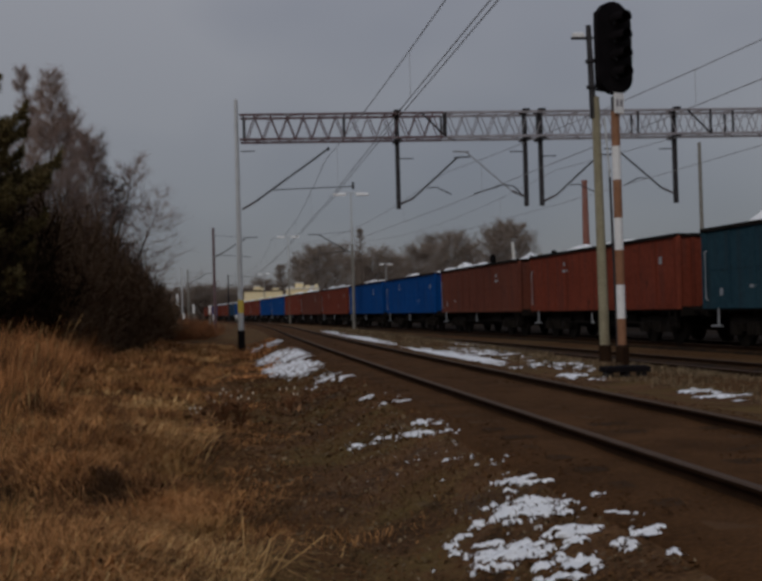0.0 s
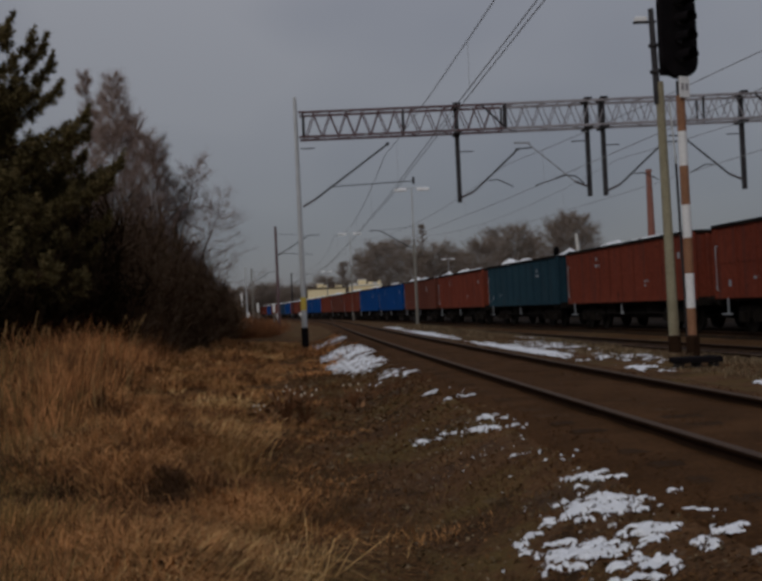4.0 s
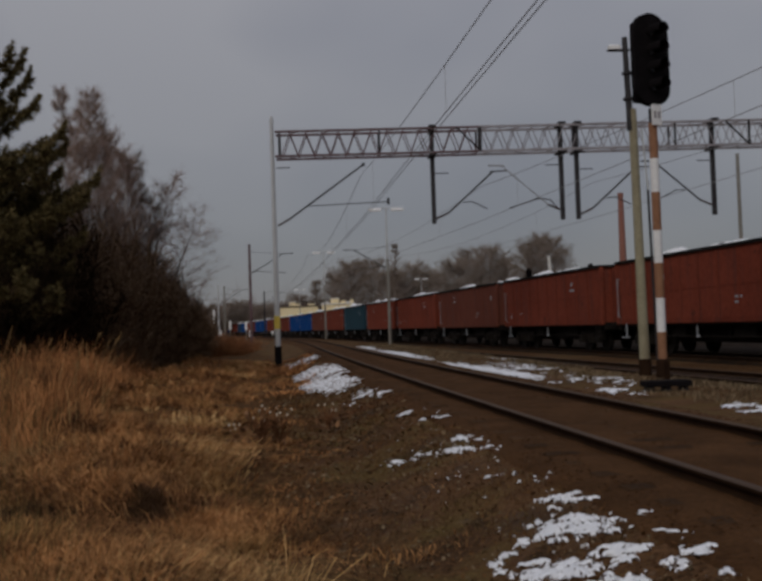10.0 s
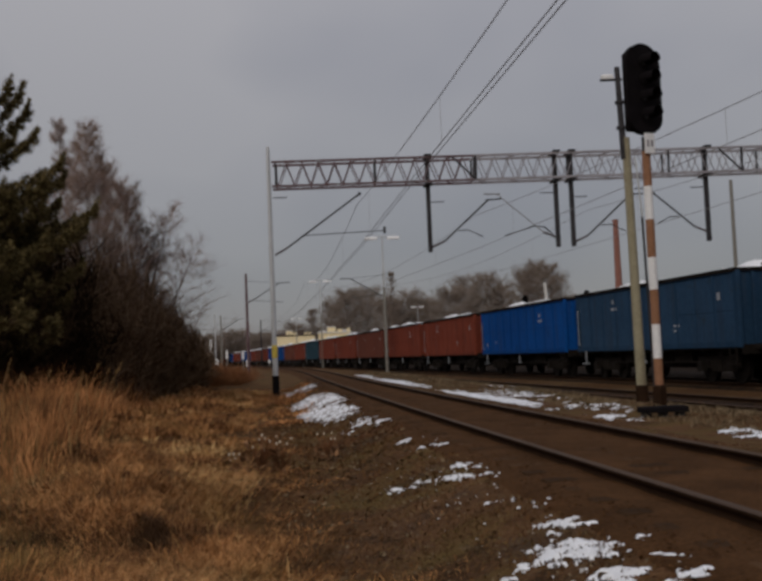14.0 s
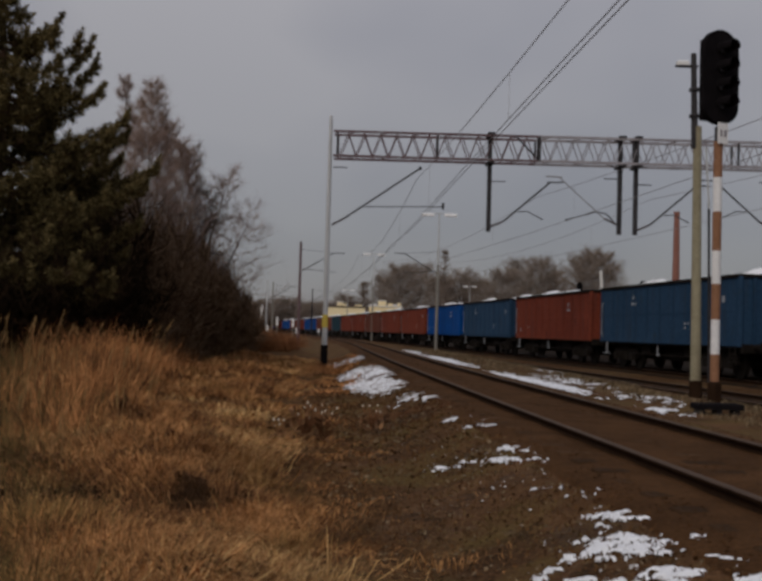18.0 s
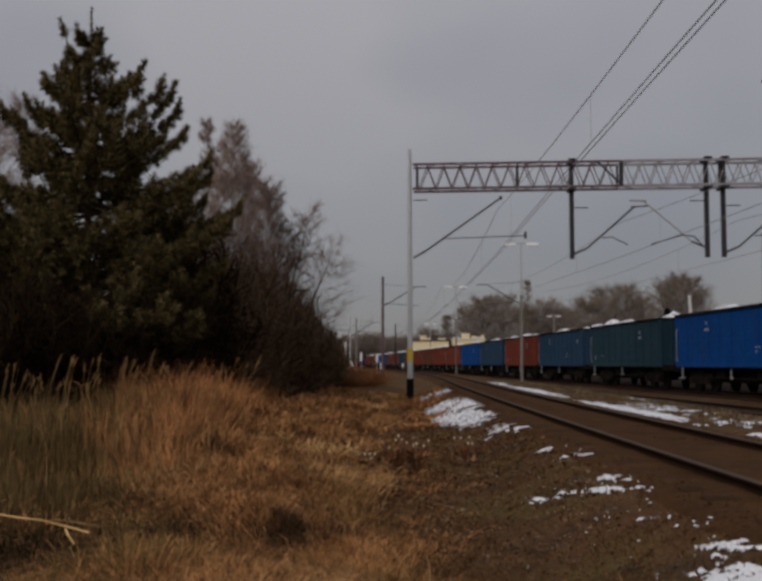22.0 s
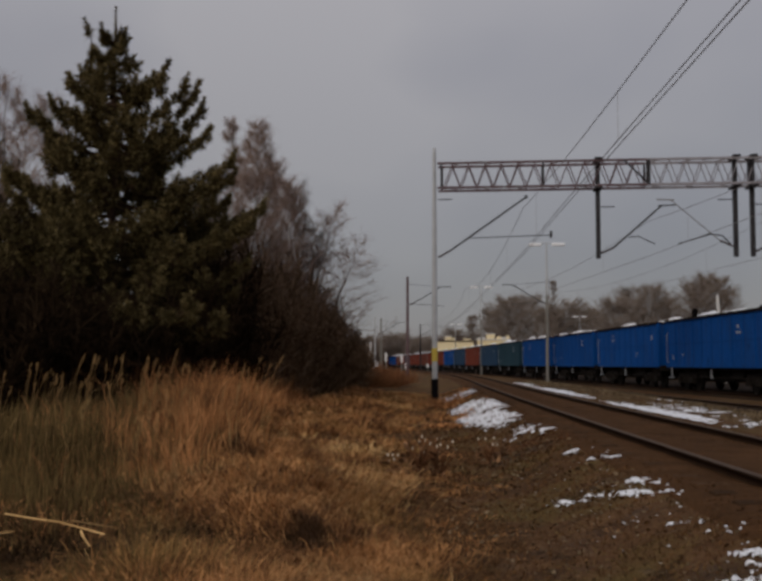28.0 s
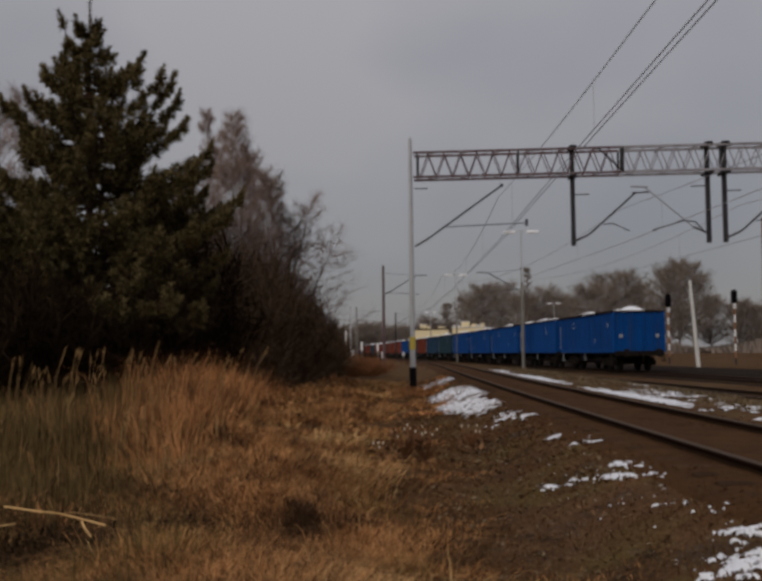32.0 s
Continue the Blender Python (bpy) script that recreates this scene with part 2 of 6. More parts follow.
M_CREAM = material("cream_render", (0.80, 0.66, 0.38), (0.90, 0.78, 0.52), 0.9, 0, 0.4, 8, 0.1)
M_ROOFWHITE = material("snowy_flat_roof", (0.55, 0.53, 0.50), (0.75, 0.73, 0.70), 0.8, 0, 0.4, 8, 0.1)
M_DARKROOF = material("dark_roof_tiles", (0.055, 0.042, 0.036), (0.13, 0.10, 0.085), 0.9, 0, 0.8, 9, 0.1)
M_PANE = material("dull_window_pane", (0.22, 0.20, 0.17), (0.34, 0.30, 0.26), 0.15, 0, 1, 10, 0)
M_UNDER = material("sooty_running_gear", (0.008, 0.007, 0.006), (0.026, 0.021, 0.018), 0.8, 0.2, 3, 30, 0.3)
M_COAL = material("snow_dusted_load", (0.05, 0.045, 0.045), (0.16, 0.15, 0.15), 0.9, 0, 0.9, 8, 0.6, spots=(0.80, 0.81, 0.83), amount=0.64)
M_MARK = material("white_stencil", (0.22, 0.24, 0.27), (0.36, 0.37, 0.39), 0.75, 0, 4, 30, 0)


def drifts(m, size, tone, low, high, most):
    """A second tone in broad drifts over a plant material."""
    n, l = m.node_tree.nodes, m.node_tree.links
    b, co = n["Principled BSDF"], n.new("ShaderNodeTexCoord")
    under = b.inputs["Base Color"].links[0].from_socket
    drift, cut, mix = n.new("ShaderNodeTexNoise"), n.new("ShaderNodeMapRange"), n.new("ShaderNodeMixRGB")
    drift.inputs["Scale"].default_value, drift.inputs["Detail"].default_value = size, 4.0
    l.new(co.outputs["Object"], drift.inputs["Vector"])
    cut.inputs["From Min"].default_value, cut.inputs["From Max"].default_value, cut.inputs["To Max"].default_value = low, high, most
    l.new(drift.outputs["Fac"], cut.inputs["Value"])
    l.new(cut.outputs["Result"], mix.inputs["Fac"])
    l.new(under, mix.inputs["Color1"])
    mix.inputs["Color2"].default_value = (*tone, 1)
    l.new(mix.outputs["Color"], b.inputs["Base Color"])


drifts(M_GRASS, 0.9, (0.080, 0.030, 0.013), 0.54, 0.66, 0.55)
drifts(M_GRASS, 0.55, (0.42, 0.245, 0.085), 0.56, 0.68, 0.6)
drifts(M_REED, 0.8, (0.085, 0.040, 0.018), 0.54, 0.66, 0.65)


def wagon_paint(name, low, high, grime):
    return material(name, low, high, 0.82, 0.0, 0.55, 7, 0.12, objects=0.25, spots=grime, amount=0.40, streak=tuple(0.55 * a + 0.02 for a in low))


M_WRED = wagon_paint("oxide_red_wagon_paint", (0.132, 0.030, 0.018), (0.218, 0.052, 0.030), (0.085, 0.028, 0.020))
M_WRED2 = wagon_paint("dull_brown_wagon_paint", (0.115, 0.036, 0.024), (0.165, 0.055, 0.036), (0.085, 0.032, 0.024))
M_WBLUE = wagon_paint("bright_blue_wagon_paint", (0.0025, 0.047, 0.190), (0.005, 0.070, 0.275), (0.006, 0.040, 0.140))
M_WTEAL = wagon_paint("grey_blue_wagon_paint", (0.016, 0.042, 0.082), (0.028, 0.064, 0.120), (0.030, 0.048, 0.066))
M_WGREEN = wagon_paint("faded_green_blue_wagon_paint", (0.015, 0.040, 0.060), (0.026, 0.062, 0.082), (0.026, 0.042, 0.052))


def litter_over(m):
    """Dead grass litter over the dirt where the ground's litter value says so, with a broken edge."""
    n, l = m.node_tree.nodes, m.node_tree.links
    b = n["Principled BSDF"]
    under = b.inputs["Base Color"].links[0].from_socket
    at, co = n.new("ShaderNodeAttribute"), n.new("ShaderNodeTexCoord")
    at.attribute_name = "litter"
    rough, fine = n.new("ShaderNodeTexNoise"), n.new("ShaderNodeTexNoise")
    rough.inputs["Scale"].default_value, rough.inputs["Detail"].default_value = 2.6, 6.0
    rough.inputs["Roughness"].default_value = 0.7
    fine.inputs["Scale"].default_value, fine.inputs["Detail"].default_value = 30.0, 4.0
    total, cut, ramp, mix = n.new("ShaderNodeMath"), n.new("ShaderNodeMapRange"), n.new("ShaderNodeValToRGB"), n.new("ShaderNodeMixRGB")
    l.new(co.outputs["Object"], rough.inputs["Vector"])
    l.new(co.outputs["Object"], fine.inputs["Vector"])
    total.operation = "ADD"
    l.new(at.outputs["Fac"], total.inputs[0])
    l.new(rough.outputs["Fac"], total.inputs[1])
    cut.inputs["From Min"].default_value, cut.inputs["From Max"].default_value = 0.92, 1.08
    l.new(total.outputs[0], cut.inputs["Value"])
    ramp.color_ramp.elements[0].position, ramp.color_ramp.elements[0].color = 0.36, (0.026, 0.014, 0.0066, 1)
    ramp.color_ramp.elements[1].position, ramp.color_ramp.elements[1].color = 0.66, (0.150, 0.078, 0.032, 1)
    l.new(fine.outputs["Fac"], ramp.inputs["Fac"])
    l.new(cut.outputs["Result"], mix.inputs["Fac"])
    l.new(under, mix.inputs["Color1"])
    l.new(ramp.outputs["Color"], mix.inputs["Color2"])
    l.new(mix.outputs["Color"], b.inputs["Base Color"])


def moss_over(m):
    """Dull green moss and pale stone dust in drifts over the dirt."""
    n, l = m.node_tree.nodes, m.node_tree.links
    b, co = n["Principled BSDF"], n.new("ShaderNodeTexCoord")
    for size, low, high, most, tone in ((0.62, 0.47, 0.60, 0.80, (0.112, 0.075, 0.027)), (0.42, 0.53, 0.64, 0.75, (0.056, 0.040, 0.031)), (3.4, 0.60, 0.70, 0.6, (0.160, 0.118, 0.082)), (1.9, 0.56, 0.66, 0.7, (0.017, 0.010, 0.006))):
        under = b.inputs["Base Color"].links[0].from_socket
        drift, cut, mix = n.new("ShaderNodeTexNoise"), n.new("ShaderNodeMapRange"), n.new("ShaderNodeMixRGB")
        drift.inputs["Scale"].default_value, drift.inputs["Detail"].default_value = size, 7.0
        drift.inputs["Roughness"].default_value = 0.68
        l.new(co.outputs["Object"], drift.inputs["Vector"])
        cut.inputs["From Min"].default_value, cut.inputs["From Max"].default_value, cut.inputs["To Max"].default_value = low, high, most
        l.new(drift.outputs["Fac"], cut.inputs["Value"])
        l.new(cut.outputs["Result"], mix.inputs["Fac"])
        l.new(under, mix.inputs["Color1"])
        mix.inputs["Color2"].default_value = (*tone, 1)
        l.new(mix.outputs["Color"], b.inputs["Base Color"])


moss_over(M_DIRT)
litter_over(M_DIRT)


# ---- mesh helpers ----
class Shape:
    """Collects corners and faces of one mesh."""

    def __init__(self):
        self.v, self.f = [], []

    def box(self, x0, y0, z0, x1, y1, z1):
        k = len(self.v)
        self.v += [(x, y, z) for z in (z0, z1) for y in (y0, y1) for x in (x0, x1)]
        self.f += [tuple(k + i for i in q) for q in ((0, 2, 3, 1), (4, 5, 7, 6), (0, 1, 5, 4), (2, 6, 7, 3), (0, 4, 6, 2), (1, 3, 7, 5))]
        return self

    def bevel_box(self, x0, y0, z0, x1, y1, z1, c=0.02):
        """A box with its upright and top edges cut off."""
        k = len(self.v)
        rings = ((z0, c, 0), (z1 - c, c, 0), (z1, c, c))
        for z, cut, inset in rings:
            a, b, e, g = x0 + inset, x1 - inset, y0 + inset, y1 - inset
            self.v += [(a + cut, e, z), (b - cut, e, z), (b, e + cut, z), (b, g - cut, z), (b - cut, g, z), (a + cut, g, z), (a, g - cut, z), (a, e + cut, z)]
        for r in range(2):
            for i in range(8):
                j = (i + 1) % 8
                self.f.append((k + r * 8 + i, k + r * 8 + j, k + r * 8 + 8 + j, k + r * 8 + 8 + i))
        self.f.append(tuple(k + 16 + i for i in range(8)))
        self.f.append(tuple(k + 7 - i for i in range(8)))
        return self

    def rod(self, a, b, ra, rb=None, n=8, caps=True):
        a, b = Vector(a), Vector(b)
        rb = ra if rb is None else rb
        d = b - a
        if d.length < 1e-6:
            return self
        q = d.to_track_quat("Z", "Y")
        k = len(self.v)
        for p, r in ((a, ra), (b, rb)):
            for i in range(n):
                w = 2 * math.pi * i / n
                self.v.append(tuple(p + q @ Vector((r * math.cos(w), r * math.sin(w), 0))))
        for i in range(n):
            j = (i + 1) % n
            self.f.append((k + i, k + j, k + n + j, k + n + i))
        if caps:
            self.f.append(tuple(k + n - 1 - i for i in range(n)))
            self.f.append(tuple(k + n + i for i in range(n)))
        return self

    def tube(self, points, r, n=5):
        """One connected pipe along the points."""
        pts = [Vector(p) for p in points]
        k = len(self.v)
        for i, p in enumerate(pts):
            d = pts[min(i + 1, len(pts) - 1)] - pts[max(i - 1, 0)]
            q = d.to_track_quat("Z", "Y")
            for j in range(n):
                w = 2 * math.pi * j / n
                self.v.append(tuple(p + q @ Vector((r * math.cos(w), r * math.sin(w), 0))))
        for i in range(len(pts) - 1):
            for j in range(n):
                m = (j + 1) % n
                self.f.append((k + i * n + j, k + i * n + m, k + i * n + n + m, k + i * n + n + j))
        self.f.append(tuple(k + n - 1 - j for j in range(n)))
        self.f.append(tuple(k + (len(pts) - 1) * n + j for j in range(n)))
        return self

    def lathe(self, profile, n=16, centre=(0, 0, 0)):
        """profile: rows of radius and height."""
        k = len(self.v)
        for r, z in profile:
            for i in range(n):
                w = 2 * math.pi * i / n
                self.v.append((centre[0] + r * math.cos(w), centre[1] + r * math.sin(w), centre[2] + z))
        for q in range(len(profile) - 1):
            for i in range(n):
                j = (i + 1) % n
                self.f.append((k + q * n + i, k + q * n + j, k + q * n + n + j, k + q * n + n + i))
        self.f.append(tuple(k + n - 1 - i for i in range(n)))
        self.f.append(tuple(k + (len(profile) - 1) * n + i for i in range(n)))
        return self

    def moved(self, m):
        self.v = [tuple(m @ Vector(p)) for p in self.v]
        return self

    def mesh(self, name, mat, smooth=False):
        me = bpy.data.meshes.new(name)
        me.from_pydata(self.v, [], self.f)
        me.materials.append(mat)
        if smooth:
            me.polygons.foreach_set("use_smooth", [True] * len(me.polygons))
        me.update()
        return me


def part(name, shape, mat, parent=None, label="", kind="", at=None, smooth=False):
    ob = new(name, shape.mesh(name, mat, smooth) if isinstance(shape, Shape) else shape)
    ob.parent = parent
    if at is not None:
        ob.matrix_basis = at
    return tagged(ob, label, kind=kind)


def thing(name, label, category, at=None, group="", kind=""):
    ob = new(name)
    ob.empty_display_size = 0.2
    if at is not None:
        ob.matrix_basis = at
    return tagged(ob, label, category, group, kind)


def cloud_mesh(name, verts, faces, mat):
    """A large mesh straight from arrays: verts (n, 3), faces (m, 3 or 4)."""
    me = bpy.data.meshes.new(name)
    verts, faces = np.asarray(verts, dtype=np.float32), np.asarray(faces, dtype=np.int32)
    k = faces.shape[1]
    me.vertices.add(len(verts))
    me.vertices.foreach_set("co", verts.ravel())
    me.loops.add(faces.size)
    me.loops.foreach_set("vertex_index", faces.ravel())
    me.polygons.add(len(faces))
    me.polygons.foreach_set("loop_start", np.arange(0, faces.size, k, dtype=np.int32))
    me.materials.append(mat)
    me.update(calc_edges=True)
    return me


def spot(yaw, reach, z=0.0):
    """A place by its bearing (degrees to the left of ahead) and its distance from the viewer's stand."""
    a = radians(yaw)
    return Vector((-reach * math.sin(a), reach * math.cos(a), z))


# ---- plan of the lines ----
def course(pieces, a, b):
    """A line of track that passes the stand at a metres to the right, heading b radians to the left, then bends: pieces of (length, bend per metre)."""
    rows, p, h, s = [], Vector((a * math.cos(b), a * math.sin(b))), b, 0.0
    back = Vector((math.sin(b), -math.cos(b)))
    rows = [(-300.0 + 10 * i, p + back * (300.0 - 10 * i), h) for i in range(30)]
    for length, bend in pieces:
        for _ in range(int(length / 2)):
            rows.append((s, p.copy(), h))
            hm = h + bend
            p = p + 2 * Vector((-math.sin(hm), math.cos(hm)))
            h += 2 * bend
            s += 2
    return rows


def along(rows, s, off=0.0, z=0.0):
    """The place at s metres along a line, off metres to its right, and the heading."""
    lo, hi = 0, len(rows) - 1
    while hi - lo > 1:
        m = (lo + hi) // 2
        if rows[m][0] <= s:
            lo = m
        else:
            hi = m
    (s0, p0, h0), (s1, p1, h1) = rows[lo], rows[hi]
    k = (s - s0) / (s1 - s0)
    p, h = p0.lerp(p1, k), h0 + (h1 - h0) * k
    return Vector((p.x + off * math.cos(h), p.y + off * math.sin(h), z)), h


NEAR = course([(60, -0.0004), (90, 0.0010), (650, 0.0002)], 3.617, 0.1673)
MAIN = course([(800, 0.000157)], 16.278, 0.2103)
NEAR_TOP, MAIN_TOP = 0.253, 0.0
NEAR_AT = [along(NEAR, s)[0] for s in range(-20, 790, 2)]
near_x = np.array([p.x for p in NEAR_AT])
near_y = np.array([p.y for p in NEAR_AT])


def smooth_step(a, b, x):
    k = np.clip((x - a) / (b - a), 0, 1)
    return k * k * (3 - 2 * k)


EDGE_Y = [-20, 4.0, 7.4, 9.9, 15.4, 21.4, 45.5, 120.0, 400.0]
EDGE_X = [1.6, -0.1, -0.75, -1.45, -2.65, -3.6, -6.6, -22.0, -90.0]


def wave(x, y, k):
    return np.sin(x * k + 1.3 * np.sin(y * k * 0.7)) * np.sin(y * k * 1.1 + 0.9 * np.sin(x * k * 0.8))


# hummocks and hollows in the grass: place, width and height
HUMMOCKS = [(-7.2, 21.5, 1.5, 0.42), (-5.4, 18.6, 0.9, -0.22), (-4.4, 14.2, 1.0, 0.24), (-3.5, 10.6, 0.8, 0.20), (-2.6, 8.6, 0.55, 0.14), (-5.6, 13.0, 0.7, -0.16), (-4.3, 7.3, 0.7, -0.18), (-5.0, 9.6, 0.9, 0.22), (-3.9, 17.4, 0.8, 0.16), (-6.4, 25.5, 1.2, 0.25), (-8.2, 17.0, 1.4, 0.20), (-7.0, 12.2, 1.0, 0.18), (-3.9, 6.5, 0.7, -0.14), (-6.6, 29.0, 1.0, -0.2), (-3.4, 12.6, 0.5, -0.12)]


def ground_height(x, y):
    d = (x - np.interp(y, near_y, near_x)) * 0.986
    z = -0.30 + 0.40 * smooth_step(-2.7, -1.3, d) - 0.10 * smooth_step(1.5, 2.4, d) - 0.16 * smooth_step(4.0, 6.5, d)
    grass = smooth_step(0.0, 3.0, np.interp(y, EDGE_Y, EDGE_X) - x)
    z = z + 0.05 * wave(x, y, 0.9) * (1 - smooth_step(-3.0, -2.0, d)) + grass * (0.08 + 0.09 * wave(x, y, 0.55) + 0.07 * wave(x + 3.0, y, 1.3))
    for hx, hy, r, h in HUMMOCKS:
        z = z + h * np.exp(-((x - hx) ** 2 + (y - hy) ** 2) / r ** 2)
    return z + 0.007 * wave(x, y, 5.0)


# ---- ground ----
def spread(near, far, count, power):
    k = np.linspace(-1, 1, count)
    return near * k + (far - near) * np.sign(k) * np.abs(k) ** power


gx = spread(26, 2200, 300, 9)
gy = np.concatenate([np.linspace(-900, -20, 12), np.linspace(-12, 50, 250), 50 + spread(40, 3000, 120, 5)[60:][1:]])
GX, GY = np.meshgrid(gx, gy)
GZ = ground_height(GX, GY)
nx, ny = len(gx), len(gy)
idx = np.arange(nx * ny).reshape(ny, nx)
quads = np.stack([idx[:-1, :-1], idx[:-1, 1:], idx[1:, 1:], idx[1:, :-1]], axis=-1).reshape(-1, 4)
ground_me = cloud_mesh("ground", np.stack([GX, GY, GZ], axis=-1).reshape(-1, 3), quads, M_DIRT)
cover = smooth_step(-1.3, 0.5, np.interp(GY, EDGE_Y, EDGE_X) - GX + 0.3 * wave(GX, GY, 1.7))
cover = np.maximum(cover, smooth_step(3.0, 4.0, GX - np.interp(GY, near_y, near_x)) * smooth_step(-0.5, 0.1, wave(GX, GY, 0.35)))
litter = ground_me.attributes.new("litter", "FLOAT", "POINT")
litter.data.foreach_set("value", cover.ravel().astype(np.float32))
ground_me.polygons.foreach_set("use_smooth", [True] * len(ground_me.polygons))
tagged(new("ground", ground_me), "dark trodden dirt with brown dead grass and traces of snow", "ground", kind="structure")


# ---- tracks ----
def strip(name, rows, s0, s1, step, profile, mat, kind="", parent=None, jitter=0.0, label=""):
    """A profile of (off, z) drawn along a line."""
    verts, faces, n = [], [], len(profile)
    s, rng, count = s0, random.Random(len(name)), 0
    while s <= s1:
        for off, z in profile:
            verts.append(along(rows, s, off + rng.uniform(-jitter, jitter), z + rng.uniform(-jitter, jitter) * 0.5)[0])
        if count:
            for i in range(n - 1):
                a = (count - 1) * n + i
                faces.append((a, a + 1, a + n + 1, a + n))
        count += 1
        s += step
    ob = new(name, cloud_mesh(name, [tuple(v) for v in verts], faces, mat))
    ob.parent = parent
    return tagged(ob, label, kind=kind)


def railway(rows, top, label, s0, s1, fine, bed_mat):
    line = thing("railway_track", label, "railway track", kind="structure")
    bed = top - 0.105
    strip("ballast_bed", rows, s0, s1, fine, [(-1.9, bed - 0.5), (-1.5, bed - 0.05), (-1.2, bed - 0.005), (-0.9, bed + 0.01), (-0.6, bed + 0.004), (-0.3, bed + 0.012), (0, bed), (0.3, bed + 0.01), (0.6, bed + 0.004), (0.9, bed + 0.01), (1.2, bed - 0.005), (1.5, bed - 0.05), (1.9, bed - 0.5)], bed_mat, parent=line, jitter=0.02)
    for side in (-1, 1):
        c = side * 0.7525
        foot = top - 0.15
        strip("rail", rows, s0, s1, 2.0, [(c - 0.065, foot), (c - 0.063, foot + 0.015), (c - 0.012, foot + 0.03), (c - 0.010, top - 0.045), (c - 0.036, top - 0.035), (c - 0.036, top - 0.008)], M_RUST, parent=line, label="rusty brown rail")
        strip("rail", rows, s0, s1, 2.0, [(c + 0.036, top - 0.008), (c + 0.036, top - 0.035), (c + 0.010, top - 0.045), (c + 0.012, foot + 0.03), (c + 0.063, foot + 0.015), (c + 0.065, foot)], M_RUST, parent=line, label="rusty brown rail")
        strip("rail_head", rows, s0, s1, 2.0, [(c - 0.036, top - 0.008), (c - 0.026, top), (c + 0.026, top), (c + 0.036, top - 0.008)], M_HEAD, parent=line, label="dull worn rail head")
    me = Shape().bevel_box(-1.25, -0.12, -0.16, 1.25, 0.12, 0.0, 0.015).mesh("sleeper", M_SLEEPER)
    s = max(s0, -4.0)
    while s < min(s1, 110.0):
        p, h = along(rows, s, 0, bed + (0.001 if fine < 1 else 0.007))
        part("sleeper", me, None, line, at=pose(p.x, p.y, p.z, 0, 0, math.degrees(h)))
        s += 0.62
    return line


for rows, top, label, reach, fine, bed_mat in (
    (NEAR, NEAR_TOP, "single track with rusty rails on brown ballast", 560, 0.6, M_BALLAST),
    ([(s, Vector(along(MAIN, s, -5.0)[0][:2]), h) for s, p, h in MAIN], -0.05, "second track with dark rails in weedy ballast", 560, 1.5, M_SHADEBED),
    (MAIN, MAIN_TOP, "main track that carries the freight train", 700, 1.5, M_SHADEBED),
):
    railway(rows, top, label, -60, reach, fine, bed_mat)


# Dark strips added beyond the main track; they stand in for under-train shade.
for off, z in ((2.3, -0.02), (5.6, -0.02)):
    strip("cinder_path", MAIN, -60, 300, 2.0, [(off - 0.6, z - 0.2), (off - 0.3, z), (off + 1.2, z + 0.02), (off + 2.7, z), (off + 3.0, z - 0.2)], M_SHADEBED, kind="structure", jitter=0.02, label="dark ground strip standing in for the shade seen beneath the train")


# ---- loose stones ----
def stones(name, label, mat, count, seed, place):
    """Small broken stones, joined: each an uneven eight-sided lump."""
    rng = np.random.default_rng(seed)
    x, y = place(rng, count)
    r = rng.uniform(0.008, 0.020, count)
    unit = np.array([(1, 0, 0), (0, 1, 0), (-1, 0, 0), (0, -1, 0), (0, 0, 1), (0, 0, -1)], dtype=float)
    V = unit[None] * r[:, None, None] * rng.uniform(0.6, 1.3, (count, 6, 1))
    a = rng.uniform(0, 6.28, count)
    ca, sa = np.cos(a)[:, None], np.sin(a)[:, None]
    V = np.stack([V[..., 0] * ca - V[..., 1] * sa, V[..., 0] * sa + V[..., 1] * ca, V[..., 2] * 0.4], axis=2)
    d = (x - np.interp(y, near_y, near_x)) * 0.986
    z = np.where(np.abs(d) < 1.45, NEAR_TOP - 0.106, ground_height(x, y) - 0.004)
    V += np.stack([x, y, z + r * 0.2], axis=1)[:, None]
    f = np.array([(0, 1, 4), (1, 2, 4), (2, 3, 4), (3, 0, 4), (1, 0, 5), (2, 1, 5), (3, 2, 5), (0, 3, 5)])
    F = (np.arange(count)[:, None, None] * 6 + f[None]).reshape(-1, 3)
    tagged(new(name, cloud_mesh(name, V.reshape(-1, 3), F, mat)), label, "stones", kind="stuff")


def on_bed(rng, n):
    s = 5 + 40 * rng.uniform(0, 1, n) ** 1.4
    p = np.array([along(NEAR, v)[0] for v in s])
    off = rng.uniform(-1.5, 1.9, n)
    return p[:, 0] + off * 0.986, p[:, 1] + off * 0.16


def on_dirt(rng, n):
    y = 4.5 + 25 * rng.uniform(0, 1, n) ** 1.6
    left, right = np.interp(y, EDGE_Y, EDGE_X), np.interp(y, near_y, near_x) - 1.4
    return left + (right - left) * rng.uniform(0, 1, n), y


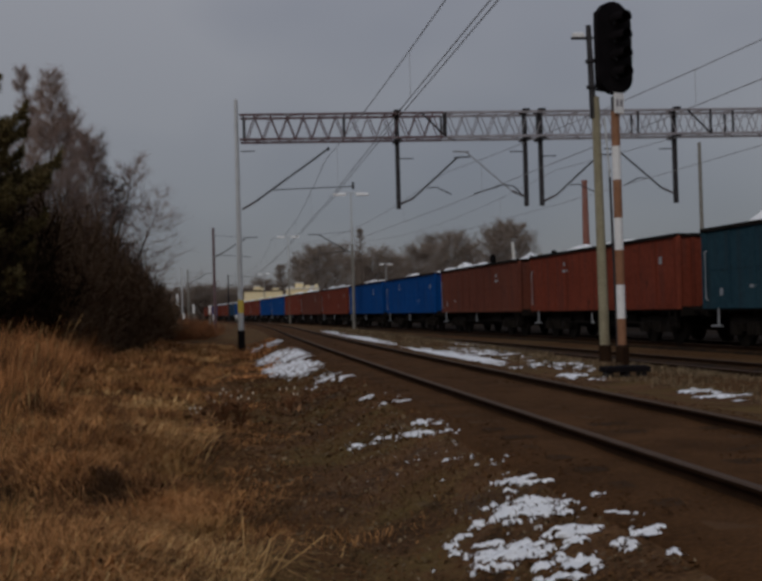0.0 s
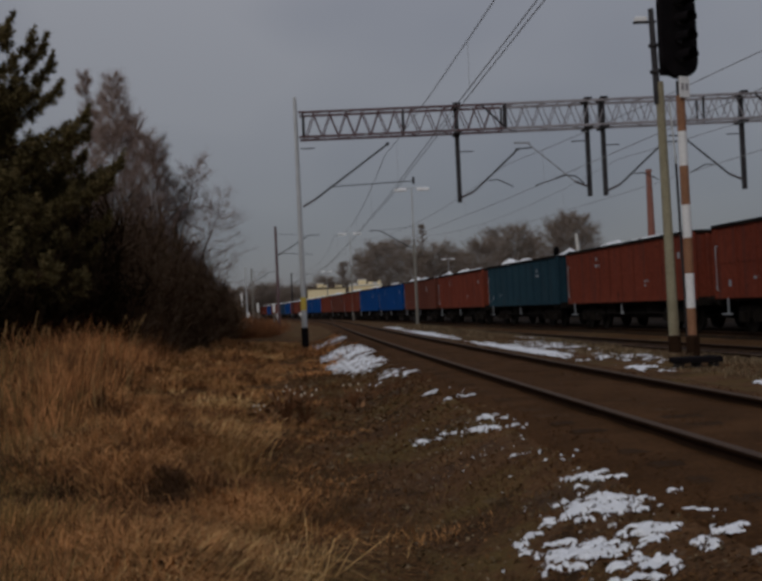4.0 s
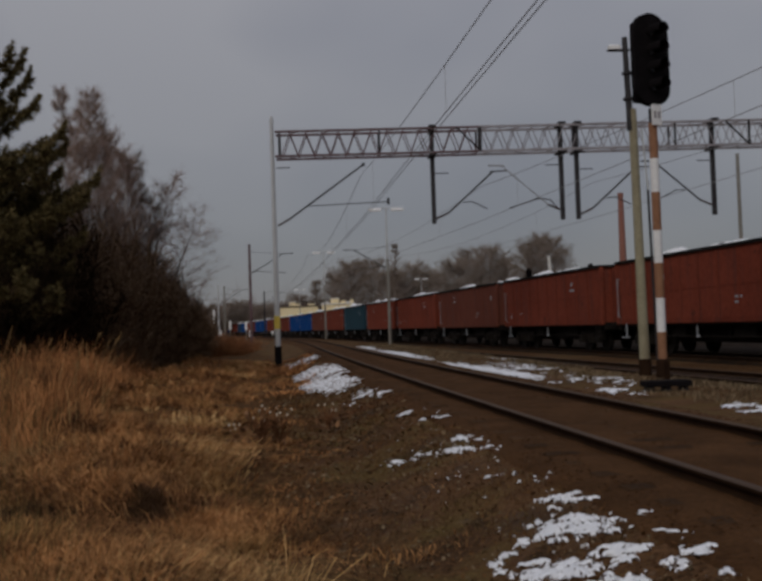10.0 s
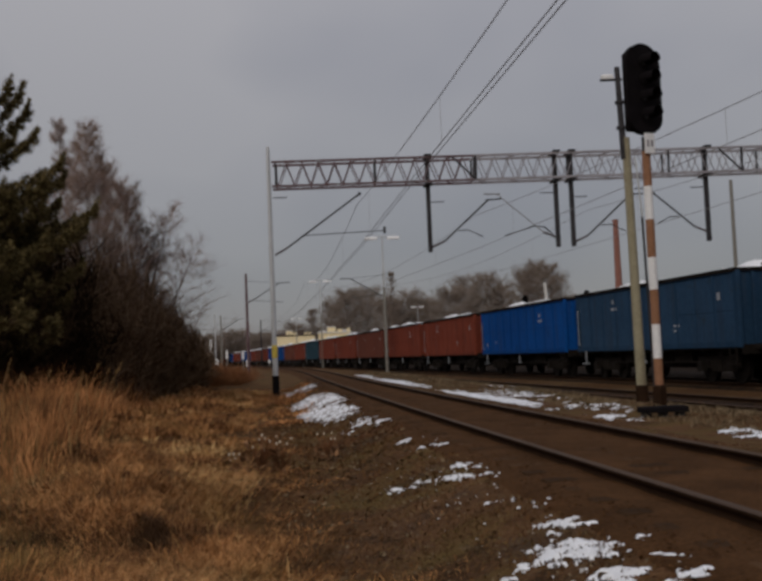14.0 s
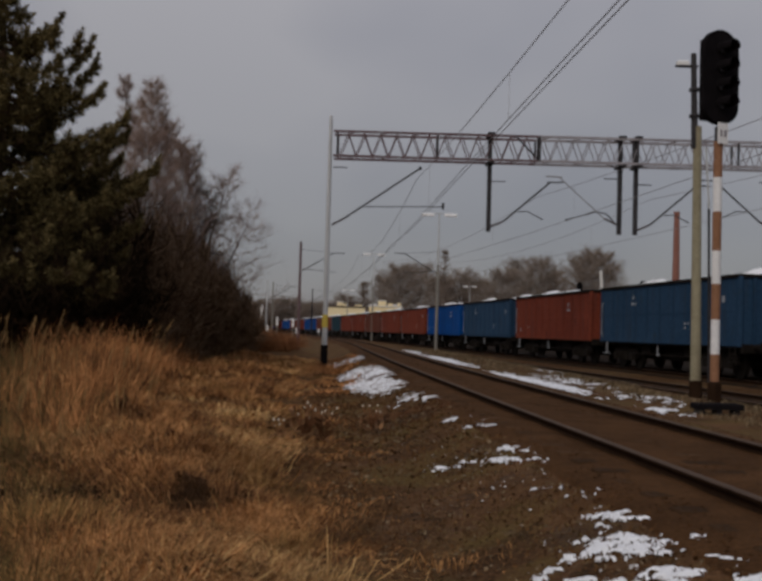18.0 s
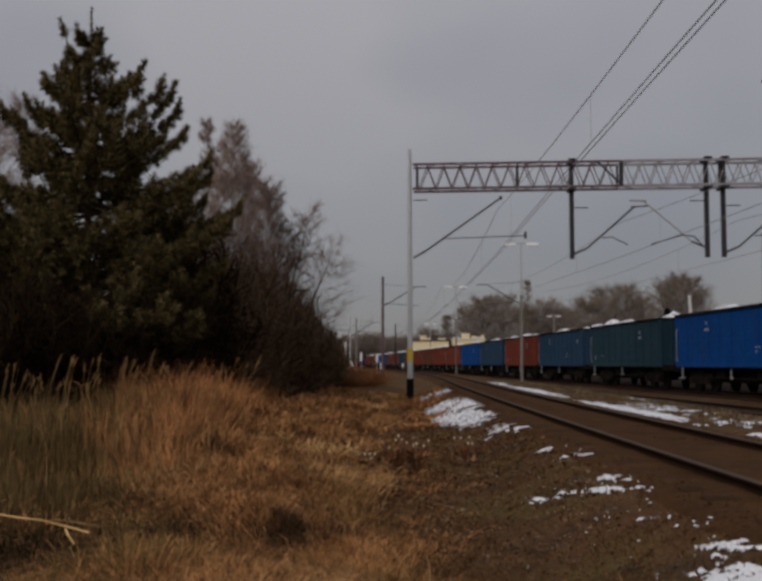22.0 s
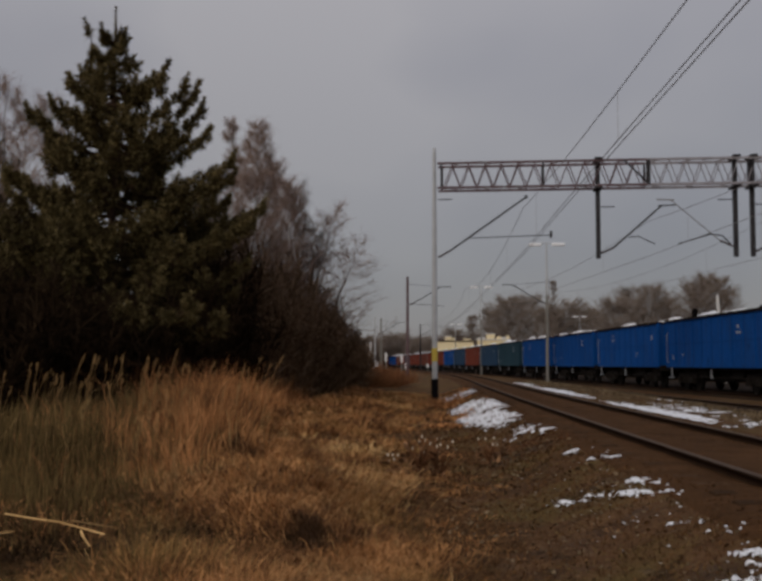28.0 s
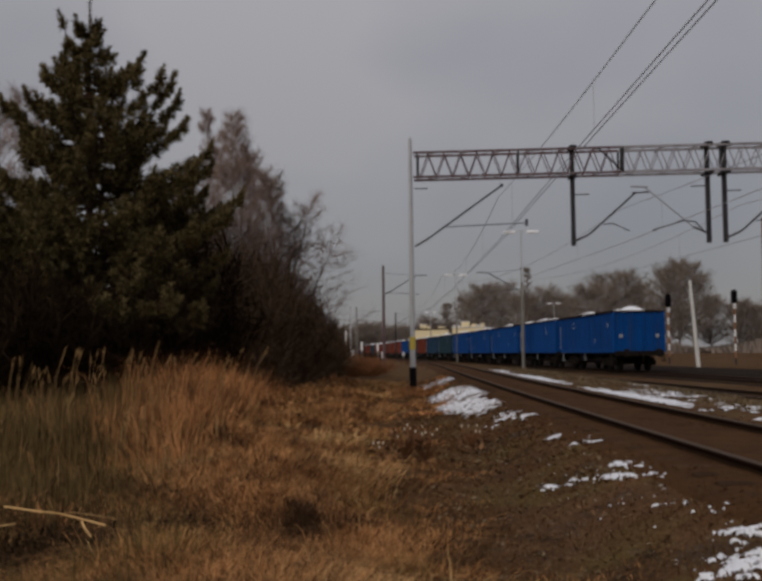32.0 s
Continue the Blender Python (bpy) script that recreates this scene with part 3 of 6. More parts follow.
def leaf_litter(name, label, mat, count, seed, place):
    """Flat torn scraps of leaf and straw lying about."""
    rng = np.random.default_rng(seed)
    x, y = place(rng, count)
    size = rng.uniform(0.012, 0.035, count) * np.clip(np.hypot(x, y) / 10, 0.7, 1.6)
    a = rng.uniform(0, 6.28, count)
    along_x = np.stack([np.cos(a), np.sin(a), rng.normal(0, 0.3, count)], 1) * size[:, None]
    across = np.stack([-np.sin(a), np.cos(a), rng.normal(0, 0.4, count)], 1) * (size * rng.uniform(0.15, 0.6, count))[:, None]
    c = np.stack([x, y, ground_height(x, y) + 0.012], 1)
    V = np.stack([c - along_x, c + across, c + along_x, c - across], axis=1).reshape(-1, 3)
    tagged(new(name, cloud_mesh(name, V, np.arange(4 * count).reshape(-1, 4), mat)), label, "leaf litter", kind="stuff")


leaf_litter("leaf_litter", "torn brown leaves and straw scraps on the dirt", M_LITTER, 9000, 404, on_dirt)
leaf_litter("pale_straw_scraps", "pale scraps of straw on the dirt", M_TAN, 2600, 405, on_dirt)
stones("ballast_stones", "brown broken ballast stones between the rails", M_BALLAST, 9000, 401, on_bed)
stones("loose_gravel", "scattered brown gravel on the trodden dirt", M_BALLAST, 900, 402, on_dirt)


# ---- freight wagons ----
LENGTH = 14.04


def wheelset_mesh():
    s = Shape()
    for side in (-1, 1):
        prof = [(0.12, -0.09), (0.20, -0.07), (0.40, -0.05), (0.46, -0.065), (0.46, 0.05), (0.49, 0.065), (0.49, 0.085), (0.38, 0.08), (0.15, 0.10)]
        w = Shape().lathe(prof if side < 0 else [(r, -z) for r, z in reversed(prof)], 20)
        w.moved(pose(0, side * 0.75, 0, 90, 0, 0))
        k = len(s.v)
        s.v += w.v
        s.f += [tuple(k + i for i in q) for q in w.f]
    return s.rod((0, -1.05, 0), (0, 1.05, 0), 0.085, n=10)


def bogie_parts(bogie):
    for dx in (-0.9, 0.9):
        part("wheelset", SHARED["wheelset"], None, bogie, at=pose(dx, 0, 0.49))
    for side in (-1, 1):
        part("side_frame", SHARED["side_frame"], None, bogie, at=pose(0, side * 1.0, 0.49))
        for dx in (-0.9, 0.9):
            part("axle_box", SHARED["axle_box"], None, bogie, at=pose(dx, side * 1.1, 0.49))
    part("bolster", SHARED["bolster"], None, bogie)


def side_frame_mesh():
    s = Shape()
    s.box(-1.25, -0.06, 0.16, 1.25, 0.06, 0.32)
    s.box(-0.42, -0.07, -0.16, 0.42, 0.07, 0.18)
    for dx in (-0.9, 0.9):
        s.box(dx - 0.28, -0.07, -0.05, dx - 0.17, 0.07, 0.2)
        s.box(dx + 0.17, -0.07, -0.05, dx + 0.28, 0.07, 0.2)
    for dx in (-0.2, 0.0, 0.2):
        s.rod((dx, 0.1, -0.14), (dx, 0.1, 0.2), 0.06, n=8)
    return s


SHARED = {
    "wheelset": wheelset_mesh().mesh("wheelset", M_UNDER),
    "side_frame": side_frame_mesh().mesh("side_frame", M_UNDER),
    "axle_box": Shape().bevel_box(-0.14, -0.12, -0.15, 0.14, 0.12, 0.16, 0.03).mesh("axle_box", M_UNDER),
    "bolster": Shape().box(-0.2, -1.0, 0.62, 0.2, 1.0, 0.95).mesh("bolster", M_UNDER),
    "buffer": Shape().lathe([(0.10, 0), (0.10, 0.38), (0.07, 0.38), (0.07, 0.56), (0.22, 0.57), (0.23, 0.61), (0.15, 0.625)], 14).moved(pose(0, 0, 0, 0, 90, 0)).mesh("buffer", M_UNDER),
    "coupler": Shape().box(-0.35, -0.04, -0.05, 0.33, 0.04, 0.05).rod((0.3, -0.12, -0.02), (0.3, 0.12, -0.02), 0.03).rod((0.3, 0, 0), (0.36, 0, -0.42), 0.03).mesh("coupler", M_UNDER),
    "step": Shape().box(-0.2, -0.02, -0.5, -0.165, 0.02, 0).box(0.165, -0.02, -0.5, 0.2, 0.02, 0).box(-0.2, -0.12, -0.5, 0.2, 0.03, -0.46).box(-0.2, -0.02, -0.25, 0.2, 0.02, -0.22).mesh("step", M_UNDER),
    "white_step": Shape().box(-0.2, -0.02, -0.5, -0.165, 0.02, 0).box(-0.2, -0.12, -0.5, 0.2, 0.03, -0.46).mesh("step", M_MARK),
    "grab_rail": Shape().tube([(0, 0, 0), (0, -0.07, 0.03), (0, -0.07, 1.35), (0, 0, 1.38)], 0.022).mesh("grab_rail", M_MARK),
    "tank": Shape().lathe([(0.05, -0.6), (0.2, -0.57), (0.22, -0.5), (0.22, 0.5), (0.2, 0.57), (0.05, 0.6)], 14).moved(pose(0, 0, 0, 90, 0, 0)).mesh("air_tank", M_UNDER),
    "lever": Shape().rod((0, 0, 0), (0, 0, -0.35), 0.025).box(-0.12, -0.03, -0.4, 0.02, 0.03, -0.33).mesh("brake_lever", M_MARK),
}


def underframe_mesh():
    s = Shape()
    for y in (-1.32, 1.32):
        s.box(0.75, y - 0.05, 1.0, 13.29, y + 0.05, 1.12)
    for y in (-0.35, 0.35):
        s.box(0.7, y - 0.06, 0.86, 13.34, y + 0.06, 1.1)
    for x in (0.68, 13.24):
        s.box(x, -1.34, 0.86, x + 0.12, 1.34, 1.14)
    for i in range(9):
        s.box(1.9 + i * 1.28, -1.3, 0.92, 2.0 + i * 1.28, 1.3, 1.1)
    s.rod((3.5, 1.1, 0.62), (10.5, 1.1, 0.62), 0.03, n=6).rod((3.5, -1.1, 0.62), (10.5, -1.1, 0.62), 0.03, n=6)
    s.box(6.1, -0.9, 0.55, 6.9, 0.9, 0.75)
    # Solid blocks added between the bogies, in place of the deep shade there.
    s.box(3.7, -0.60, 0.42, 10.34, 0.60, 0.95)
    s.box(4.4, -1.05, 0.60, 5.6, 1.05, 0.95).box(8.7, -1.05, 0.60, 9.6, 1.05, 0.95)
    return s


SHARED["underframe"] = underframe_mesh().mesh("underframe", M_UNDER)
RIBS = [0.86 + 0.06 + i * (12.2 / 10) for i in range(11)]


def load_mesh(seed, level):
    """An uneven heap that just tops the walls."""
    rng = random.Random(seed)
    bumps = [(rng.uniform(1.5, 12.5), rng.uniform(-0.8, 0.8), rng.uniform(0.04, 0.20), rng.uniform(0.3, 0.9)) for _ in range(24)]
    xs, ys = np.linspace(0.95, 13.1, 50), np.linspace(-1.3, 1.3, 12)
    X, Y = np.meshgrid(xs, ys)
    Z = np.full_like(X, level)
    for bx, by, h, r in bumps:
        Z = Z + h * np.exp(-((X - bx) ** 2 + (Y - by) ** 2 * 1.6) / r ** 2)
    Z = Z - 0.12 * (np.abs(Y) / 1.3) ** 4 + 0.03 * wave(X, Y, 6.0)
    k = np.arange(X.size).reshape(X.shape)
    f = np.stack([k[:-1, :-1], k[:-1, 1:], k[1:, 1:], k[1:, :-1]], axis=-1).reshape(-1, 4)
    return cloud_mesh("load", np.stack([X, Y, Z], axis=-1).reshape(-1, 3), f, M_COAL)


LOADS = [load_mesh(1, 3.24), load_mesh(2, 3.18), load_mesh(3, 3.27)]


def wagon_bodies(mat):
    """The meshes of a wagon's body in one paint."""
    b = {}
    b["side_wall"] = Shape().box(0.80, -0.035, 1.10, 13.24, 0.035, 3.22).mesh("side_wall", mat)
    b["sill_beam"] = Shape().box(0.84, -0.06, 1.06, 13.20, -0.036, 1.22).mesh("sill_beam", mat)
    b["waist_rail"] = Shape().box(0.84, -0.045, 2.12, 13.20, -0.036, 2.17).mesh("waist_rail", mat)
    b["end_post"] = Shape().box(-0.08, -0.05, 1.1, -0.001, 0.05, 3.2).mesh("end_post", mat)
    b["rib"] = Shape().bevel_box(-0.04, -0.030, 1.2, 0.04, 0.0, 3.2, 0.014).mesh("rib", mat)
    e = Shape().box(0, -1.36, 1.1, 0.06, 1.36, 3.22)
    b["end_wall"] = e.mesh("end_wall", mat)
    b["corner_post"] = Shape().bevel_box(-0.07, -0.07, 1.06, 0.07, 0.07, 3.25, 0.02).mesh("corner_post", mat)
    r = Shape()
    for y in (-1.4, 1.4):
        r.box(0.72, y - 0.07, 3.22, 13.32, y + 0.07, 3.32)
    for x in (0.72, 13.18):
        r.box(x, -1.33, 3.22, x + 0.14, 1.33, 3.32)
    b["top_rim"] = r.mesh("top_rim", M_UNDER)
    b["floor"] = Shape().box(0.86, -1.36, 1.13, 13.18, 1.36, 1.19).mesh("floor", mat)
    return b


def mark_mesh(rows):
    return [Shape().box(x, -0.006, z, x + w, 0.0, z + h).mesh("stencil_mark", M_MARK) for x, z, w, h in rows]


MARKS = [
    mark_mesh([(4.3, 2.76, 0.14, 0.14), (4.5, 2.76, 0.08, 0.14), (4.2, 2.52, 0.5, 0.10), (9.2, 1.75, 0.4, 0.07), (9.2, 1.60, 0.28, 0.06), (12.1, 2.45, 0.18, 0.22)]),
    mark_mesh([(10.0, 2.64, 0.2, 0.14), (9.9, 2.42, 0.5, 0.09), (3.1, 1.6, 0.3, 0.08), (1.6, 1.42, 0.15, 0.2)]),
]


def freight_wagon(bodies, label, load, marks):
    w = thing("freight_wagon", label, "freight wagon", group="wagons of the freight train")
    for side in (-1, 1):
        wall = part("side_wall", bodies["side_wall"], None, w, at=pose(0, side * 1.365, 0) if side < 0 else pose(14.04, 1.365, 0, 0, 0, 180))
        for x in RIBS:
            part("rib", bodies["rib"], None, wall, at=pose(x, -0.034, 0))
        part("sill_beam", bodies["sill_beam"], None, wall)
        part("waist_rail", bodies["waist_rail"], None, wall)
        for mark in marks:
            part("stencil_mark", mark, None, wall, "white stencilled mark", at=pose(0, -0.037, 0))
        for x in (0.77, 13.27):
            part("corner_post", bodies["corner_post"], None, w, at=pose(x, side * 1.37, 0))
        for x in (1.15, 12.7):
            part("step", SHARED["step"] if x * side < 2 else SHARED["white_step"], None, w, at=pose(x, side * 1.42, 1.06))
        part("grab_rail", SHARED["grab_rail"], None, w, "pale grab rail", at=pose(0.98 if side < 0 else 13.06, side * 1.41, 1.3, 0, 0, 0 if side < 0 else 180))
        part("brake_lever", SHARED["lever"], None, w, "pale brake lever", at=pose(7.4, side * 1.3, 1.0))
    for m in (pose(0.80, 0, 0), pose(13.24, 0, 0, 0, 0, 180)):
        end = part("end_wall", bodies["end_wall"], None, w, at=m)
        for y in (-0.9, -0.3, 0.3, 0.9):
            part("end_post", bodies["end_post"], None, end, at=pose(0, y, 0))
    part("floor", bodies["floor"], None, w)
    part("top_rim", bodies["top_rim"], None, w, "dark top rim")
    part("load", LOADS[load], None, w, "snow-dusted load")
    part("underframe", SHARED["underframe"], None, w)
    part("air_tank", SHARED["tank"], None, w, at=pose(8.6, 0.3, 0.75))
    for x in (2.75, 11.29):
        bogie_parts(part("bogie", Shape().rod((0, 0, 0.6), (0, 0, 1.0), 0.18, n=12), M_UNDER, w, at=pose(x, 0, 0)))
    for y in (-0.875, 0.875):
        part("buffer", SHARED["buffer"], None, w, at=pose(0.66, y, 1.03, 0, 0, 180))
        part("buffer", SHARED["buffer"], None, w, at=pose(13.38, y, 1.03))
    part("coupler", SHARED["coupler"], None, w, at=pose(0.4, 0, 1.0, 0, 0, 180))
    part("coupler", SHARED["coupler"], None, w, at=pose(13.64, 0, 1.0))
    return w


PAINTS = {
    "B": (M_WBLUE, "bright blue open freight wagon with snow-dusted load"),
    "T": (M_WTEAL, "grey-blue weathered open freight wagon with heaped load"),
    "G": (M_WGREEN, "faded green-blue open freight wagon, grimy"),
    "R": (M_WRED, "oxide-red open freight wagon with snow-dusted load"),
    "N": (M_WRED2, "dull brown-red open freight wagon, grimy"),
}
# from the last wagon forwards
ORDER = "BBBBBGTRTBRRNRRGRNBBRNRBBRRBTRRBRR"
FIRST = {}
BODIES = {}
TRAIN = []
for i, c in enumerate(ORDER):
    key = (c, i % 2)
    if key not in FIRST:
        if c not in BODIES:
            BODIES[c] = wagon_bodies(PAINTS[c][0])
        FIRST[key] = freight_wagon(BODIES[c], PAINTS[c][1], i % 3, MARKS[i % 2])
        TRAIN.append(FIRST[key])
    else:
        TRAIN.append(copy_thing(FIRST[key], pose(0, 0, 0)))
# red tail lamp boards on the last wagon
tail = TRAIN[0]
for y in (-1.0, 1.0):
    part("tail_board", Shape().box(-0.02, -0.09, -0.09, 0.0, 0.09, 0.09), M_MARK, tail, "white square tail board", at=pose(0.70, y, 1.95))


# ---- overhead line portal ----
LEG = spot(8.25, 41.0, -0.12)
ACROSS = Vector((math.cos(radians(5.0)), math.sin(radians(5.0)), 0))
AHEAD = Vector((-ACROSS.y, ACROSS.x, 0))


def on_beam(yaw, z=0.0):
    """The place on the portal's line at a bearing."""
    a = radians(yaw)
    d = Vector((-math.sin(a), math.cos(a), 0))
    k = LEG.dot(AHEAD) / d.dot(AHEAD)
    return Vector((d.x * k, d.y * k, z))


def beam_reach(p):
    return (p - LEG).dot(ACROSS)


BEAM_TOP, BEAM_LOW, SPAN = 9.05, 8.08, 34.0
TURN = 5.0
portal = thing("line_portal", "steel lattice portal over the tracks, grey mast and rusty girder", "overhead line portal", at=pose(LEG.x, LEG.y, 0, 0, 0, TURN))


def portal_leg(x):
    s = Shape()
    s.rod((x, 0, 0.55), (x, 0, 9.6), 0.108, 0.072, 8)
    leg = part("mast", s, M_GALV, portal, "pale grey steel mast")
    part("mast_foot", Shape().bevel_box(x - 0.135, -0.13, -0.5, x + 0.135, 0.13, 0.62, 0.03), M_BLACK, leg, "black painted mast foot")
    part("yellow_band", Shape().lathe([(0.112, 1.30), (0.118, 1.31), (0.118, 1.80), (0.110, 1.81)], 12, (x, 0, 0)), M_YELLOW, leg, "yellow warning band")
    part("mast_cap", Shape().bevel_box(x - 0.06, -0.05, 9.55, x + 0.06, 0.05, 9.75, 0.02), M_GALV, leg)


portal_leg(0.0)
portal_leg(SPAN)
for z in (BEAM_TOP, BEAM_LOW):
    for y in (-0.4, 0.4):
        part("chord", Shape().box(0.14, y - 0.042, z - 0.042, 8.2, y + 0.042, z + 0.042), M_GIRDER, portal, "rusty girder chord")
        part("chord", Shape().box(8.2, y - 0.045, z - 0.045, SPAN - 0.2, y + 0.045, z + 0.045), M_GIRDERGREY, portal, "grey girder chord")
lace_up = Shape().rod((0, 0, 0), (0.32, 0, 0.88), 0.020, n=4).mesh("lacing_bar", M_GIRDERGREY)
lace_down = Shape().rod((0, 0, 0.88), (0.32, 0, 0), 0.020, n=4).mesh("lacing_bar", M_GIRDERGREY)
rusty_up = Shape().rod((0, 0, 0), (0.32, 0, 0.88), 0.020, n=4).mesh("lacing_bar", M_GIRDER)
rusty_down = Shape().rod((0, 0, 0.88), (0.32, 0, 0), 0.020, n=4).mesh("lacing_bar", M_GIRDER)
post = Shape().box(-0.035, -0.035, 0, 0.035, 0.035, 0.88).mesh("girder_post", M_DARKSTEEL)
n_lace = int((SPAN - 0.8) / 0.64)
for y in (-0.4, 0.4):
    for i in range(n_lace):
        part("lacing_bar", rusty_up if i < 12 else lace_up, None, portal, at=pose(0.4 + i * 0.64, y, BEAM_LOW + 0.045))
        part("lacing_bar", rusty_down if i < 12 else lace_down, None, portal, at=pose(0.72 + i * 0.64, y, BEAM_LOW + 0.045))
    for x in [0.30] + [3.95 * k + 0.3 for k in range(1, 9)]:
        part("girder_post", post, None, portal, at=pose(x, y, BEAM_LOW + 0.045))
for i in range(26):
    part("tie_bar", Shape().rod((0.5 + i * 1.28, -0.4, BEAM_LOW), (1.14 + i * 1.28, 0.4, BEAM_LOW), 0.02, n=4), M_GIRDERGREY, portal)
    part("tie_bar", Shape().rod((0.5 + i * 1.28, 0.4, BEAM_TOP), (1.14 + i * 1.28, -0.4, BEAM_TOP), 0.02, n=4), M_GIRDERGREY, portal)
# splice braces where the girder's sections meet
for x in (8.27, 19.1):
    part("splice_brace", Shape().rod((x - 0.95, -0.44, BEAM_TOP), (x, -0.44, BEAM_LOW), 0.035, n=6), M_DARKSTEEL, portal)
    part("splice_brace", Shape().box(x - 0.04, -0.47, BEAM_LOW, x + 0.04, -0.41, BEAM_TOP), M_DARKSTEEL, portal)


def insulator(a, b, r=0.06):
    """A ribbed insulator: one turned body from a to b."""
    a, b = Vector(a), Vector(b)
    n, length = 6, (b - a).length
    prof = [(r * 0.4, 0.0)]
    for i in range(n):
        z = length * (i + 0.5) / n
        prof += [(r * 0.55, z - length * 0.3 / n), (r, z), (r * 0.55, z + length * 0.3 / n)]
    prof.append((r * 0.4, length))
    return Shape().lathe(prof, 8).moved(Matrix.Translation(a) @ (b - a).to_track_quat("Z", "Y").to_matrix().to_4x4())


def bracket_arm(x, z, way, reach, rise, steady=1.0, cap=0.5, pale=False):
    """A slanted tube on insulators with a steady arm, built in the portal's space; pale: a thin light tube and a bowed dark steady arm."""
    lift = rise * 0.18 * 0.5 / 0.75
    arm = part("bracket_arm", Shape().rod((x + way * 0.5, 0, z + lift), (x + way * reach, 0, z + rise), 0.020 if pale else 0.036), M_WIRE if pale else M_DARKSTEEL, portal, "thin pale bracket tube" if pale else "dark bracket tube")
    part("insulator", insulator((x + way * 0.0, 0, z), (x + way * 0.5, 0, z + lift)), M_INSUL, arm)
    part("tie_rod", Shape().rod((x, 0, z + rise * 0.98), (x + way * 0.55, 0, z + rise * 0.98), 0.022, n=5), M_DARKSTEEL, arm)
    if cap:
        part("arm_cap", Shape().rod((x + way * (reach - 0.15), 0, z + rise * 0.985), (x + way * (reach + cap), 0, z + rise), 0.03, n=6), M_WIRE if pale else M_DARKSTEEL, arm)
    else:
        part("arm_cap", Shape().lathe([(0.03, -0.07), (0.06, -0.05), (0.06, 0.05), (0.03, 0.07)], 8, (x + way * reach, 0, z + rise)), M_DARKSTEEL, arm)
    if pale:
        part("steady_arm", Shape().tube([(x + way * 0.1, 0, z + 0.08), (x + way * 0.42, 0, z + 0.42), (x + way * 0.85, 0, z + 0.48), (x + way * 2.05, 0, z + 0.12)], 0.026), M_DARKSTEEL, arm)
    elif steady:
        k = 0.45
        a = (x + way * reach * k, 0, z + rise * (0.18 + 0.82 * (k * reach - 0.75) / (reach - 0.75)))
        part("steady_arm", Shape().tube([a, (a[0] + way * 0.5 * steady, 0, a[2] + 0.02), (a[0] + way * 1.25 * steady, 0, a[2] - 0.28)], 0.022), M_DARKSTEEL, arm)


bracket_arm(0.15, 5.38, 1, 3.45, 2.35, 0.0, 0.0)
part("steady_tube", Shape().rod((1.25, 0, 6.13), (4.55, 0, 6.22), 0.018), M_DARKSTEEL, portal)
part("clamp", Shape().lathe([(0.03, -0.12), (0.05, -0.1), (0.05, 0.14), (0.03, 0.16)], 8, (4.55, 0, 6.22)), M_DARKSTEEL, portal)
DROPS = [(-0.63, 5.63), (-7.69, 5.55), (-8.53, 5.53), (-15.62, 5.35)]
for k, (yaw, elev) in enumerate(DROPS):
    p = on_beam(yaw)
    x = beam_reach(p)
    low = EYE[2] + math.hypot(p.x, p.y) * math.tan(radians(elev))
    drop = part("drop_post", Shape().bevel_box(x - 0.085, -0.085, low, x + 0.085, 0.085, BEAM_TOP + 0.1, 0.015), M_DARKSTEEL, portal, "dark hanging drop post")
    part("clamp", Shape().box(x - 0.14, -0.5, BEAM_LOW - 0.12, x + 0.14, 0.5, BEAM_LOW - 0.05), M_DARKSTEEL, drop)
    part("clamp", Shape().box(x - 0.14, -0.5, BEAM_TOP + 0.05, x + 0.14, 0.5, BEAM_TOP + 0.12), M_DARKSTEEL, drop)
    way = 1 if k % 2 == 0 else -1
    bracket_arm(x + way * 0.09, low + (0.2 if way > 0 else 0.4), way, 2.35, 1.85, 0.8, 0.5, k == 1)


# ---- masts, lamps and signals along the line ----
def contact_mast(yaw, reach, height, mat, label, arm_way, radius=0.13, base=-0.35, arm=True):
    p = spot(yaw, reach)
    m = thing("catenary_mast", label, "catenary mast", at=pose(p.x, p.y, 0, 0, 0, 9))
    part("pole", Shape().rod((0, 0, base), (0, 0, height), radius, radius * 0.72, 12), mat, m)
    if arm:
        a = part("bracket_arm", Shape().rod((arm_way * 0.6, 0, 6.0), (arm_way * 2.6, 0, 7.2), 0.035).rod((arm_way * 2.6, 0, 7.2), (arm_way * 3.4, 0, 7.2), 0.03), M_DARKSTEEL, m)
        part("insulator", insulator((arm_way * 0.12, 0, 5.75), (arm_way * 0.6, 0, 6.0)), M_INSUL, a)
        part("steady_arm", Shape().rod((arm_way * 0.2, 0, 5.9), (arm_way * 2.8, 0, 5.7), 0.02), M_DARKSTEEL, a)
        part("tie_rod", Shape().rod((arm_way * 0.1, 0, 7.4), (arm_way * 2.6, 0, 7.2), 0.012, n=5), M_DARKSTEEL, a)
    return m


